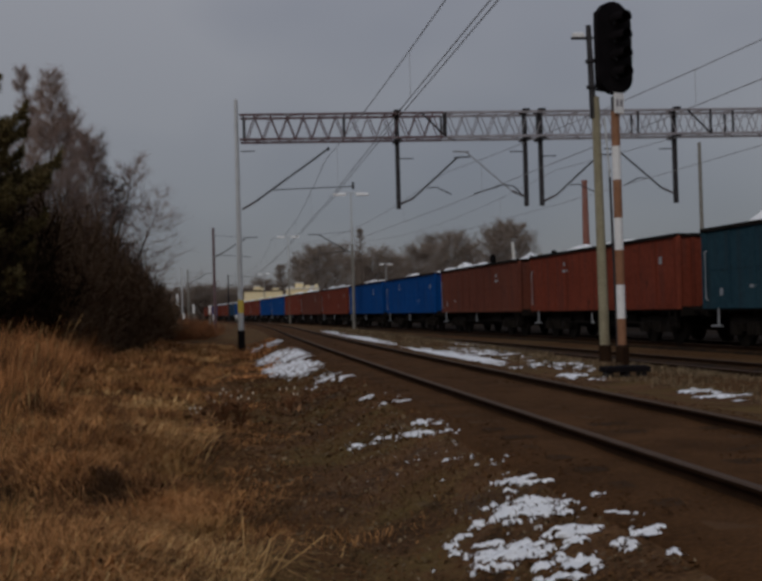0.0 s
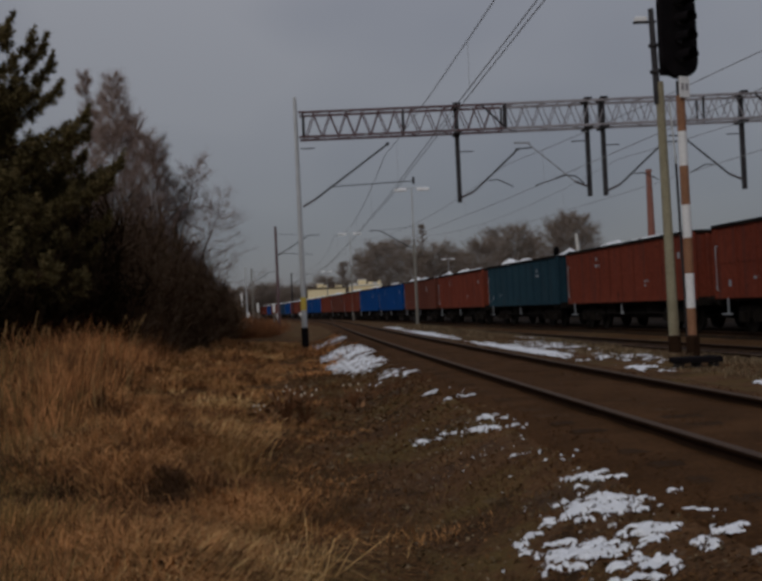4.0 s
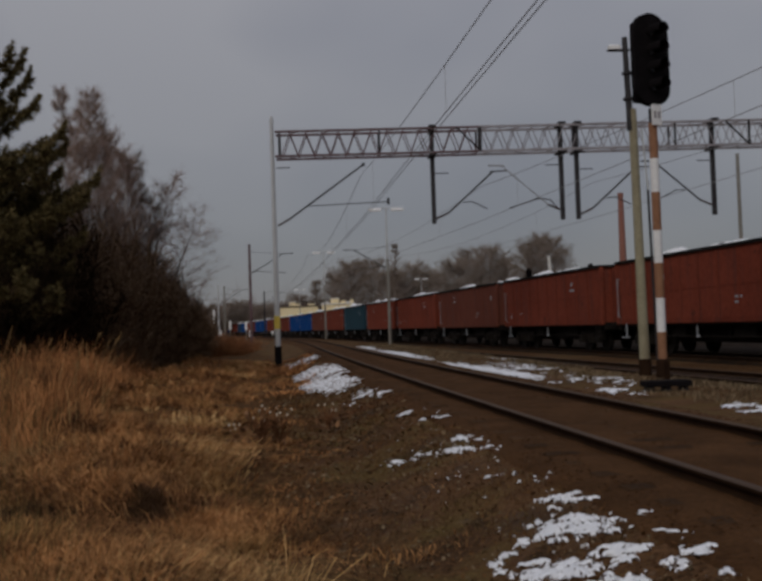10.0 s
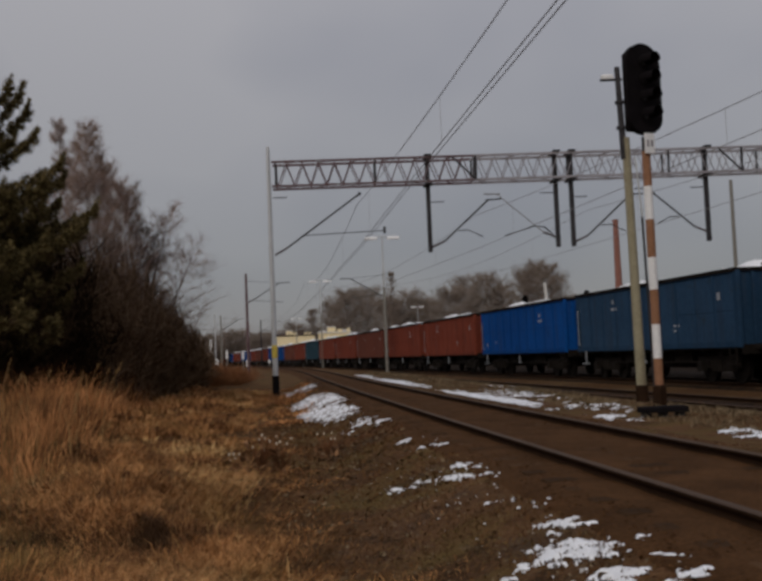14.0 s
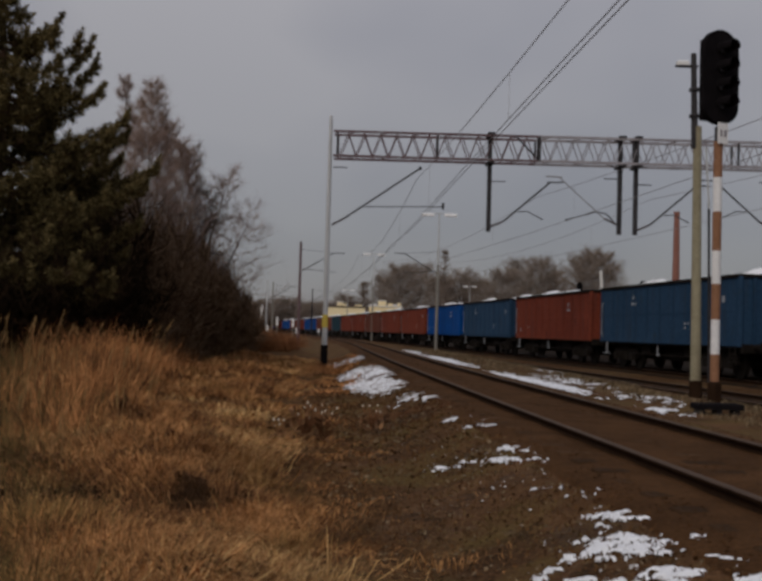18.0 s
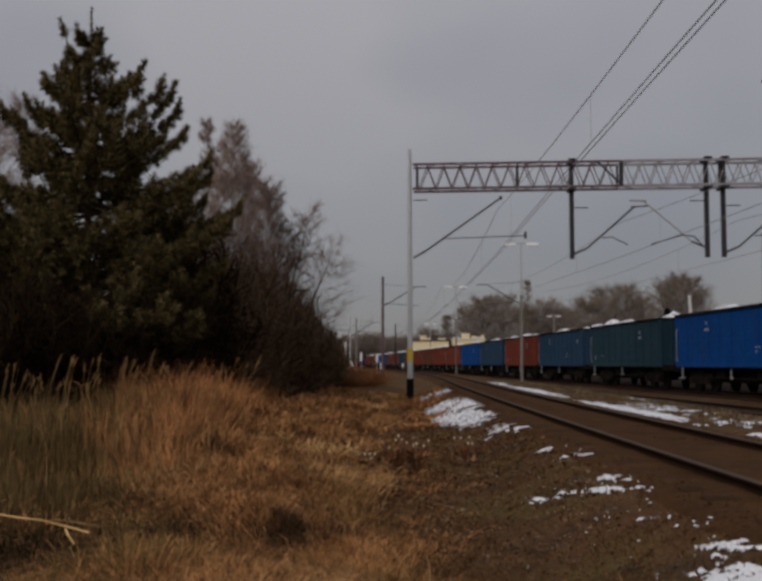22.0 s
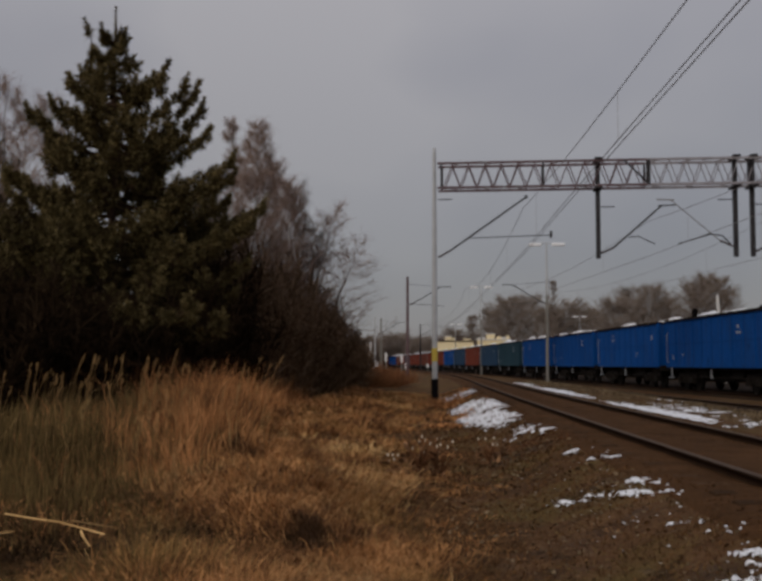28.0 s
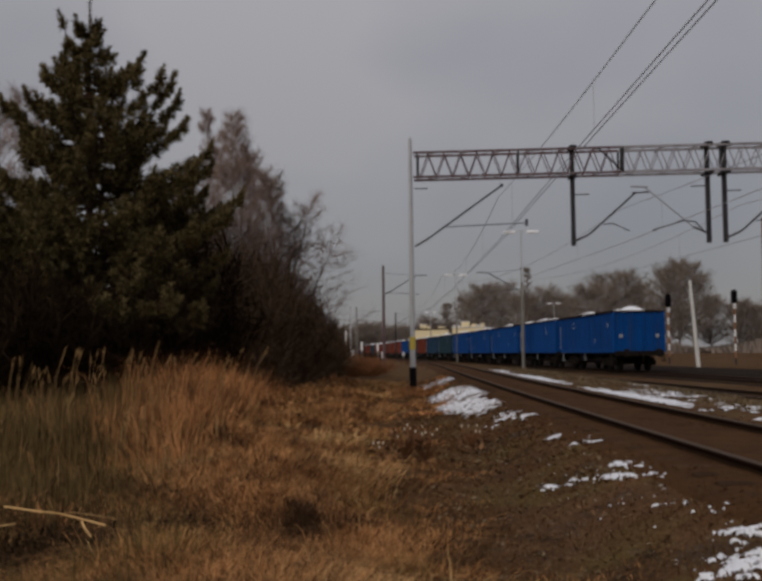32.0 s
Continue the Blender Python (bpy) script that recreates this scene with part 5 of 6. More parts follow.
pine(spot(25.75, 31.0), 11.8, [(0, 3.0), (2, 3.4), (4.5, 3.4), (6.6, 2.85), (7.8, 2.05), (9.0, 1.35), (10.0, 0.75), (10.8, 0.32), (11.4, 0.12), (11.9, 0.05)], 11, "dark green pine with upswept branches above dry reeds", [(8.0, 20, 2.3, 1.5), (7.8, 35, 2.5, 1.3), (8.3, 8, 2.0, 1.2), (6.7, 18, 3.4, 0.9), (6.5, 32, 3.5, 0.7), (9.4, 40, 1.5, 0.9), (9.9, 205, 0.75, 1.15), (9.0, 200, 1.2, 0.5), (8.2, 215, 1.7, 0.6), (6.3, 205, 2.9, 0.6), (5.5, 25, 4.3, 0.8), (5.1, 12, 4.0, 0.5), (2.4, 300, 4.2, 0.5), (2.6, 320, 4.4, 0.5), (2.2, 335, 4.2, 0.5)])
pine(spot(32.5, 34.0), 8.6, [(0, 2.6), (4, 2.8), (6.5, 1.5), (8.6, 0.2)], 12, "shorter dark pine half hidden in the thicket")
bare_tree(spot(31.2, 33.5), 10.2, 2.6, 21, M_TWIG, M_FARTWIG, "thin leafless tree with fine pale twigs behind the pine", limbs=60, twigs=4200, upright=0.9, width=0.018, fuzz=1.0, reach_k=0.3)
bare_tree(spot(33.7, 32.0), 10.0, 2.5, 22, M_BIRCH, M_FARTWIG, "leafless tree with pale limbs behind the pine", limbs=54, twigs=3600, upright=1.0, width=0.018, fuzz=1.0, reach_k=0.3)
bare_tree(spot(29.0, 35.5), 10.1, 2.2, 23, M_BIRCH, M_FARTWIG, "slender leafless tree with fine pinkish twigs behind the pine", limbs=70, twigs=3600, start=0.3, upright=1.1, width=0.016, fuzz=1.0, reach_k=0.30)
bare_tree(spot(30.3, 36.5), 10.5, 2.3, 24, M_BIRCH, M_FARTWIG, "slender leafless tree with fine pinkish twigs behind the pine", limbs=70, twigs=3600, start=0.3, upright=1.1, width=0.016, fuzz=1.0, reach_k=0.30)
for k, (yaw, reach, h, sp) in enumerate([(19.5, 38.0, 10.5, 1.15), (18.12, 37.2, 10.2, 1.9), (17.7, 37.5, 9.0, 2.0), (17.0, 41.0, 9.6, 1.8), (20.4, 39.0, 8.6, 1.8), (16.2, 40.0, 8.8, 1.9), (21.0, 39.5, 7.8, 2.0), (18.9, 41.0, 10.2, 1.8)]):
    bare_tree(spot(yaw, reach), h, sp, 30 + k, M_BIRCH, M_FARTWIG, "slender leafless birch with pale trunk and fine purple-brown twigs", "birch_tree", limbs=120, twigs=11000, start=0.22, upright=1.05, width=0.0105, trunk=0.085, fuzz=1.3, reach_k=0.30)
bare_tree(spot(15.3, 43.0), 8.0, 3.0, 41, M_TWIG, M_FARTWIG, "spreading leafless tree reaching towards the line", limbs=70, twigs=3000, start=0.2, upright=0.5, width=0.012, lean=(1.3, 0), fuzz=1.0, reach_k=0.24)
bare_tree(spot(14.4, 46.0), 7.0, 3.9, 42, M_TWIG, M_FARTWIG, "spreading leafless tree reaching towards the line", limbs=60, twigs=2600, start=0.2, upright=0.4, width=0.012, lean=(1.8, 0), fuzz=1.0, reach_k=0.24)
bare_tree(spot(15.9, 41.5), 8.5, 2.2, 43, M_TWIG, M_TWIG, "slender leafless tree with fine brown twigs beside the birches", limbs=90, twigs=6000, start=0.25, upright=0.9, width=0.012, fuzz=1.0, reach_k=0.30)
bare_tree(spot(15.0, 43.5), 7.2, 2.3, 44, M_TWIG, M_TWIG, "slender leafless tree with fine brown twigs beside the birches", limbs=90, twigs=5000, start=0.2, upright=0.7, width=0.012, fuzz=1.0, reach_k=0.30)
THICKET = [
    (33.0, 24.0, 3.6, 2.2), (31.0, 27.0, 4.0, 2.3), (29.0, 26.5, 3.6, 2.1), (27.4, 27.5, 3.3, 2.0), (25.6, 28.0, 3.2, 2.0), (24.0, 29.0, 3.6, 2.1),
    (22.6, 30.0, 4.4, 2.0), (21.2, 31.5, 4.8, 2.0), (19.9, 33.0, 5.2, 2.1), (18.6, 34.0, 5.4, 2.1), (17.4, 36.0, 5.6, 2.1), (16.4, 38.5, 5.4, 2.0),
    (15.5, 41.0, 5.0, 2.0), (14.7, 44.0, 4.4, 1.9), (14.0, 48.0, 3.8, 1.8), (13.4, 52.0, 3.1, 1.7), (12.9, 57.0, 2.4, 1.6), (20.5, 36.0, 6.4, 2.0),
    (18.0, 38.5, 6.4, 2.0), (22.8, 34.0, 5.8, 2.2), (21.3, 36.0, 7.0, 2.1), (29.5, 32.0, 5.6, 2.4), (32.0, 31.0, 5.8, 2.4), (16.8, 42.0, 5.8, 2.0), (15.2, 46.0, 5.0, 1.9),
]
# Shrubs on the thicket's right take the twig tone with light painted in.
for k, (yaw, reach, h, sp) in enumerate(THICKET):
    shrub(spot(yaw, reach), h, sp, 60 + k, M_LITSHRUB if yaw < 19 else M_SHRUB, "dense dark leafless shrub at the edge of the grass", twigs=2400)
for k, (yaw, reach, h, sp) in enumerate([(11.6, 62.0, 1.1, 2.0), (11.0, 66.0, 0.9, 2.2), (12.2, 58.0, 1.2, 1.8), (10.4, 72.0, 0.8, 2.2), (12.6, 70.0, 1.3, 2.4)]):
    shrub(spot(yaw, reach), h, sp, 95 + k, M_BRAMBLE, "low red-brown bramble beside the line", stems=60, twigs=900, width=0.016)

# far leafless trees behind the train
FAR = [(12.0, 300, 8.0, 5), (11.2, 320, 7.0, 5), (10.3, 310, 9.0, 5.5), (9.4, 330, 8.5, 5), (8.2, 360, 9.0, 6), (7.0, 370, 12.5, 6), (6.0, 350, 17.5, 2.8), (4.9, 380, 20.5, 6.5), (4.1, 360, 22.5, 8.5), (3.0, 380, 24.5, 9), (1.9, 360, 19, 8), (1.62, 345, 29.0, 2.4), (0.8, 370, 22.5, 8.5), (-0.4, 380, 20.0, 8.5),
       (-1.6, 350, 22.0, 8), (-2.6, 370, 26.5, 9), (-3.6, 360, 27.0, 8.5), (-4.5, 370, 23, 7), (-5.8, 350, 27.5, 7.5), (-6.4, 360, 30.5, 7.5), (-7.1, 355, 29.0, 7.5), (-8.0, 380, 19, 6), (-9.4, 380, 17, 7), (-10.2, 380, 15, 6), (-13.2, 360, 13, 6.5), (-15.8, 360, 20, 8), (-17.2, 380, 18, 8)]
for k, (yaw, reach, h, sp) in enumerate(FAR):
    bare_tree(spot(yaw, reach), h * 1.0, sp * 1.3, 200 + k, M_FARTREE, M_FARTREE, "tall leafless tree on the far side of the yard", "far_tree", limbs=150, twigs=5000, start=0.10, upright=0.62, width=0.130, trunk=0.35, fuzz=1.2, reach_k=0.36, dome=True)


def far_hedge():
    rng = np.random.default_rng(7)
    n = 16000
    yaw = np.radians(rng.uniform(-24, 12.5, n))
    reach = rng.uniform(330, 420, n)
    x, y = -reach * np.sin(yaw), reach * np.cos(yaw)
    h = (3.0 + 3.0 * wave(yaw * 40, reach * 0.01, 1.0)) * rng.uniform(0.4, 1.0, n) + 1.5
    w = rng.uniform(0.25, 0.7, n)
    lean = rng.normal(0, 1.2, n)
    V = np.stack([np.stack([x - w, y, np.full(n, -0.5)], 1), np.stack([x + w, y, np.full(n, -0.5)], 1), np.stack([x + lean, y + lean, h], 1)], axis=1).reshape(-1, 3)
    ob = new("far_hedge", cloud_mesh("far_hedge", V, np.arange(3 * n).reshape(-1, 3), M_FARTREE))
    tagged(ob, "dull brown leafless scrub along the far edge", "scrub", kind="stuff")


far_hedge()
for k, (yaw, reach, h) in enumerate([(11.66, 140, 4.2), (11.34, 118, 1.5), (10.8, 150, 2.8), (9.93, 150, 2.6), (9.69, 95, 1.3), (8.5, 160, 1.2)]):
    g = thing("marker_post", "small white post beside the far end of the line", "post", at=pose(*spot(yaw, reach)), group="marker posts")
    part("shaft", Shape().rod((0, 0, -0.4), (0, 0, h * 0.55), 0.10, 0.10, 8), M_CONCRETE, g)
    part("board", Shape().bevel_box(-0.15, -0.05, h * 0.55, 0.15, 0.05, h, 0.02), M_WHITE, g, "white board")


# ---- snow ----
def snow_patch(cx, cy, rx, ry, turn, cell, seed, cut=0.0, grain=7.0, slope=0.0):
    """A thin ragged sheet of old snow on the ground; slope: how far its streaks run down the bank."""
    ca, sa = math.cos(radians(turn)), math.sin(radians(turn))
    nx2, ny2 = max(8, int(2.6 * rx / cell)), max(8, int(2.6 * ry / cell))
    U, Vv = np.meshgrid(np.linspace(-1.3 * rx, 1.3 * rx, nx2 + 1), np.linspace(-1.3 * ry, 1.3 * ry, ny2 + 1))
    X, Y = cx + U * ca - Vv * sa, cy + U * sa + Vv * ca - slope * U
    N = np.array([0.85 * noise.noise((u * grain * 0.55 + seed, v * grain * 1.2, 0.0)) + 0.85 * noise.noise((u * grain * 1.5, v * grain * 3.0 + seed, 3.0)) + 0.55 * noise.noise((u * grain * 3.6, v * grain * 6.5 + seed, 7.0)) for u, v in zip(U.ravel(), Vv.ravel())]).reshape(X.shape)
    mask = 0.50 - (U / rx) ** 2 * 0.62 - (Vv / ry) ** 2 * 0.62 + N * 1.05 - cut
    Z = ground_height(X, Y) + 0.010 + np.clip(mask * 0.05, -0.03, 0.022)
    keep = (mask[:-1, :-1] + mask[1:, :-1] + mask[:-1, 1:] + mask[1:, 1:]) / 4 > 0
    if keep.sum() < 4:
        return
    idx2 = np.arange(X.size).reshape(X.shape)
    f = np.stack([idx2[:-1, :-1], idx2[:-1, 1:], idx2[1:, 1:], idx2[1:, :-1]], axis=-1)[keep]
    used, inv = np.unique(f.ravel(), return_inverse=True)
    me = cloud_mesh("snow_patch", np.stack([X, Y, Z], axis=-1).reshape(-1, 3)[used], inv.reshape(-1, 4), M_SNOW)
    me.polygons.foreach_set("use_smooth", [True] * len(me.polygons))
    tagged(new("snow_patch", me), "thin ragged patch of old snow on the dark ground", "snow", kind="stuff")


# centre, half widths and thinness of each patch on the dirt
PATCHES = [
    (-2.48, 25.2, 0.46, 3.7, -0.22),
    (-3.05, 30.6, 0.74, 4.0, -0.20),
    (-4.9, 42.25, 1.25, 4.23, 0.26),
    (-1.05, 18.6, 0.55, 1.9, 0.42),
    (-0.34, 14.28, 0.20, 0.30, 0.2),
    (0.08, 12.84, 0.20, 0.35, 0.2),
    (0.34, 10.55, 0.19, 0.38, 0.06),
    (0.26, 10.00, 0.40, 0.22, 0.10),
    (-0.36, 10.75, 0.26, 0.18, 0.10),
    (-0.10, 10.60, 0.22, 0.16, 0.24),
    (1.55, 5.9, 0.22, 0.2, 0.25),
    (1.62, 5.35, 0.2, 0.16, 0.2),
    (1.42, 6.6, 0.22, 0.3, 0.4),
    (0.84, 6.92, 0.21, 0.32, 0.2),
    (0.77, 6.28, 0.31, 0.36, -0.05),
    (1.14, 6.14, 0.12, 0.14, 0.2),
    (1.25, 5.52, 0.14, 0.16, 0.12),
    (1.3, 5.15, 0.17, 0.13, 0.05),
    (0.93, 5.47, 0.15, 0.23, 0.0),
    (0.59, 5.59, 0.29, 0.31, -0.1),
    (0.34, 6.23, 0.09, 0.17, 0.0),
    (0.51, 6.43, 0.12, 0.12, 0.1),
    (1.05, 5.11, 0.17, 0.18, 0.3),
    (0.81, 5.05, 0.22, 0.21, 0.1),
    (1.24, 4.76, 0.16, 0.14, 0.3),
    (0.45, 8.35, 0.23, 0.34, 0.56),
    (0.76, 7.8, 0.26, 0.6, 0.62),
]
for k, (px, py, rx, ry, cut) in enumerate(PATCHES):
    reach = math.hypot(px, py)
    if reach < 12:
        snow_patch(px + 0.05, py, rx * 1.1, ry * 0.95, 0, max(0.013, reach * 0.0021), 17.0 * k + 3, cut + 0.43, 10.5, 0.145 * py)
    else:
        snow_patch(px, py, rx, ry, 14, reach * 0.0025, 17.0 * k + 3, cut + 0.22, 42.0 / reach + 1.8)
for k, (s, off, rx, ry, cut) in enumerate([(46, 2.35, 0.5, 8.0, -0.12), (27.0, 2.40, 0.55, 6.0, 0.0), (17.6, 2.5, 0.5, 1.4, 0.3), (12.8, 2.9, 0.5, 1.2, 0.22), (29.0, 3.6, 0.8, 5.0, 0.38), (62, 2.4, 0.6, 6.0, 0.3), (21.0, 3.4, 0.8, 3.0, 0.4), (36, 5.0, 0.5, 2.2, 0.2), (9.0, 2.9, 0.6, 1.5, 0.25)]):
    p, h = along(NEAR, s, off)
    snow_patch(p.x, p.y, rx, ry, math.degrees(h), 0.06 if s < 40 else 0.09, 140 + 13 * k, cut + 0.22, 2.6)


def on_thaw(rng, n):
    """Crumbs of snow in loose clusters on the slope beside the near track."""
    m = 48
    cy = 4.7 + 9 * rng.uniform(0, 1, m) ** 1.3
    cx = np.interp(cy, near_y, near_x) - rng.uniform(1.5, 2.5, m)
    k = rng.integers(0, m, n)
    return cx[k] + rng.normal(0, 0.11, n), cy[k] + rng.normal(0, 0.16, n)


stones("snow_crumbs", "small crumbs of old snow on the dark slope", M_SNOW, 110, 403, on_thaw)


# ---- grass ----
def blades(rng, base, height, lean, width):
    """Three-cornered bent blades: base (n, 3), lean (n, 2)."""
    n = len(base)
    a = rng.uniform(0, math.pi, n)
    side = np.stack([np.cos(a), np.sin(a), np.zeros(n)], 1) * width[:, None]
    up = np.stack([np.zeros(n), np.zeros(n), height], 1)
    drift = np.stack([lean[:, 0], lean[:, 1], np.zeros(n)], 1) * height[:, None]
    mid = base + up * 0.6 + drift * 0.35
    tip = base + up * np.clip(1 - 0.35 * np.linalg.norm(lean, axis=1), 0.35, 1)[:, None] + drift
    V = np.stack([base - side, base + side, mid - side * 0.7, mid + side * 0.7, tip], axis=1).reshape(-1, 3)
    k = np.arange(n)[:, None] * 5
    F = np.concatenate([k + np.array([[0, 1, 3]]), k + np.array([[0, 3, 2]]), k + np.array([[2, 3, 4]])])
    return V, F


def meadow(name, label, mat, seed, clumps, each, zone, tall, width, slump, gaps=-9.0):
    rng = np.random.default_rng(seed)
    reach = 3.4 + 47 * rng.uniform(0, 1, clumps * 6) ** 1.5
    yaw = np.radians(rng.uniform(-10, 41, clumps * 6))
    x, y = -reach * np.sin(yaw), reach * np.cos(yaw)
    inside = np.interp(y, EDGE_Y, EDGE_X) - x + 0.35 * wave(x, y, 1.7) + 0.2 * wave(x, y, 4.1)
    hollow = wave(x, y, 1.25) + 0.6 * wave(x + 2.0, y, 3.3)
    bare = (np.hypot((x + 4.15) / 0.85, (y - 7.0) / 1.0) + 0.3 * wave(x, y, 4.0) < 1) | (np.hypot((x + 3.1) / 0.30, (y - 7.9) / 0.42) + 0.5 * wave(x, y, 5.0) < 1)
    ok = zone(x, y, inside, rng.uniform(0, 1, len(x))) & ((hollow > gaps + 0.55 * np.clip((9.5 - reach) / 4, 0, 1)) | (np.hypot(x + 2.65, y - 9.3) < 1.0)) & ~bare
    x, y, inside = x[ok][:clumps], y[ok][:clumps], inside[ok][:clumps]
    n = len(x) * each
    cxx, cyy, ins = np.repeat(x, each), np.repeat(y, each), np.repeat(inside, each)
    size = np.repeat(rng.uniform(0.10, 0.24, len(x)), each)
    ox, oy = rng.normal(0, 1, n) * size, rng.normal(0, 1, n) * size
    comb = np.repeat(rng.normal(0, slump * 0.7, (len(x), 2)), each, axis=0)
    lean = np.stack([ox, oy], 1) / size[:, None] * slump * 0.6 + comb + rng.normal(0, slump * 0.4, (n, 2))
    rough = np.repeat(np.array([0.85 + 0.55 * noise.noise((a * 0.32, b * 0.32, 5.0)) + 0.6 * noise.noise((a * 0.9, b * 0.9, 5.0)) + 0.4 * noise.noise((a * 2.3, b * 2.3, 9.0)) for a, b in zip(x, y)]), each)
    h = tall(cxx, cyy, ins) * rng.uniform(0.45, 1.15, n) * np.clip(rough, 0.25, 1.6)
    px, py = cxx + ox, cyy + oy
    base = np.stack([px, py, ground_height(px, py) - 0.02], 1)
    far = np.hypot(px, py)
    V, F = blades(rng, base, h, lean, width * rng.uniform(0.6, 1.4, n) * np.clip(far / 14, 0.6, 2.2))
    ob = new(name, cloud_mesh(name, V, F, mat))
    return tagged(ob, label, "grass", kind="stuff")


meadow("dry_grass", "matted brown dry winter grass beside the track", M_GRASS, 301, 5600, 32, lambda x, y, i, u: (i > -0.9) & (u < np.clip(0.5 + i * 0.5, 0.06, 1)) & ((-x < (0.39 + 0.10 * u) * y) | (y < 8.2)), lambda x, y, i: 0.11 + 0.03 * np.clip(i, -1, 1) + 0.22 * np.clip(i / 2.0, 0, 1) + 0.12 * np.clip(wave(x, y, 0.8), 0, 1), 0.0050, 1.15, -0.40)
meadow("pale_hay", "pale flattened hay on the mounds of grass", M_HAY, 307, 1700, 24, lambda x, y, i, u: (i > 0.7) & (-x < 0.44 * y) & ((wave(x + 1.0, y, 0.9) + 0.4 * wave(x, y, 2.6) > 0.15) | (np.hypot((x + 3.4) / 1.2, (y - 11.4) / 1.7) + 0.35 * wave(x, y, 2.2) < 1)), lambda x, y, i: 0.27 + 0.10 * wave(x, y, 2.0), 0.005, 1.2)
meadow("tall_reeds", "tall red-brown dry reeds before the thicket", M_REED, 302, 2500, 24, lambda x, y, i, u: (i > 2.0) & (y > 9.6 + 2.6 * u + 0.5 * wave(x, y, 1.4)) & (-x > 4.5 + 0.23 * (y - 12) + 0.5 * u) & (u < np.clip(1.15 - 8.5 * np.clip(-x / y - 0.36, 0, 1), 0.06, 0.9)), lambda x, y, i: (0.62 + 0.62 * np.clip((i - 2.2) / 3.0, 0, 1) + 0.3 * wave(x, y, 0.8)) * np.clip(1.72 + 2.0 * x / y, 0.55, 1.05) * np.clip((-x / y - 0.25) / 0.06, 0.45, 1) * 1.08, 0.0040, 0.40, -0.6)
meadow("far_grass", "rusty brown tall grass along the line", M_REED, 303, 1500, 20, lambda x, y, i, u: (i > np.where(y > 24, -1.5, 0.3)) & (y > 19), lambda x, y, i: 0.20 + 0.20 * np.clip(i / 3.0, 0, 1) + 0.14 * wave(x, y, 0.6), 0.007, 0.7, -0.3)
meadow("olive_sedge", "dull olive sedge among the dry reeds", M_SEDGE, 304, 3300, 24, lambda x, y, i, u: (i > 2.0) & (-x > (0.32 + 0.14 * u) * y) & ((wave(x, y, 0.6) > 0.1) | (-x > 0.41 * y)), lambda x, y, i: 0.42 + 0.5 * np.clip((i - 2.5) / 2.5, 0, 1) * np.clip((y - 8) / 6, 0.2, 1), 0.0048, 0.22)
meadow("sparse_weeds", "sparse low dead weeds on the trodden dirt", M_WEED, 305, 6500, 12, lambda x, y, i, u: (i < 0.1) & (i > -2.6) & (wave(x, y, 2.3) + wave(x + 1, y, 5.0) > -0.1), lambda x, y, i: 0.05 + 0.04 * wave(x, y, 1.0), 0.005, 1.2)

meadow("mossy_turf", "low mossy turf and dead grass over the dirt", M_MOSS, 308, 4600, 14, lambda x, y, i, u: (i < 0.9) & (i > -3.0) & (y < 24) & (wave(x, y, 1.1) + 0.7 * wave(x + 1.7, y, 2.9) > -0.25 - 0.2 * np.clip(i + 1, 0, 1)), lambda x, y, i: 0.045 + 0.03 * np.clip(wave(x, y, 1.6), 0, 1), 0.0045, 1.1)
meadow("standing_straws", "single pale straws standing in the matted grass", M_HAY, 309, 420, 3, lambda x, y, i, u: (i > 0.4) & (y < 14), lambda x, y, i: 0.30 + 0.12 * wave(x, y, 1.7), 0.0034, 0.45)
meadow("reed_plumes", "thin pale reed stalks standing above the dry reeds", M_STALK, 306, 520, 3, lambda x, y, i, u: (i > 2.4) & (y > 9) & (-x > 0.33 * y), lambda x, y, i: 1.05 + 0.25 * wave(x, y, 1.1), 0.0042, 0.22)

def shade_herbs():
    """Near-black dead herbs added to deepen the shade in two hollows of the near grass."""
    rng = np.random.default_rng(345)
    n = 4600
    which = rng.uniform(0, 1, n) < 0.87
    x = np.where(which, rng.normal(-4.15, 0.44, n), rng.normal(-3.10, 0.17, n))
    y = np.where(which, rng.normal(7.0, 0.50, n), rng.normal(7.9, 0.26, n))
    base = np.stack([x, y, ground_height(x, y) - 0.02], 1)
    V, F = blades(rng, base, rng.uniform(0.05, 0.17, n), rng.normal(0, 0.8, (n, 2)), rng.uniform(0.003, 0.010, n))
    tagged(new("shade_herbs", cloud_mesh("shade_herbs", V, F, M_SHRUB)), "dark dead herbs added to deepen the shade in a grass hollow", "plant", kind="stuff")


shade_herbs()


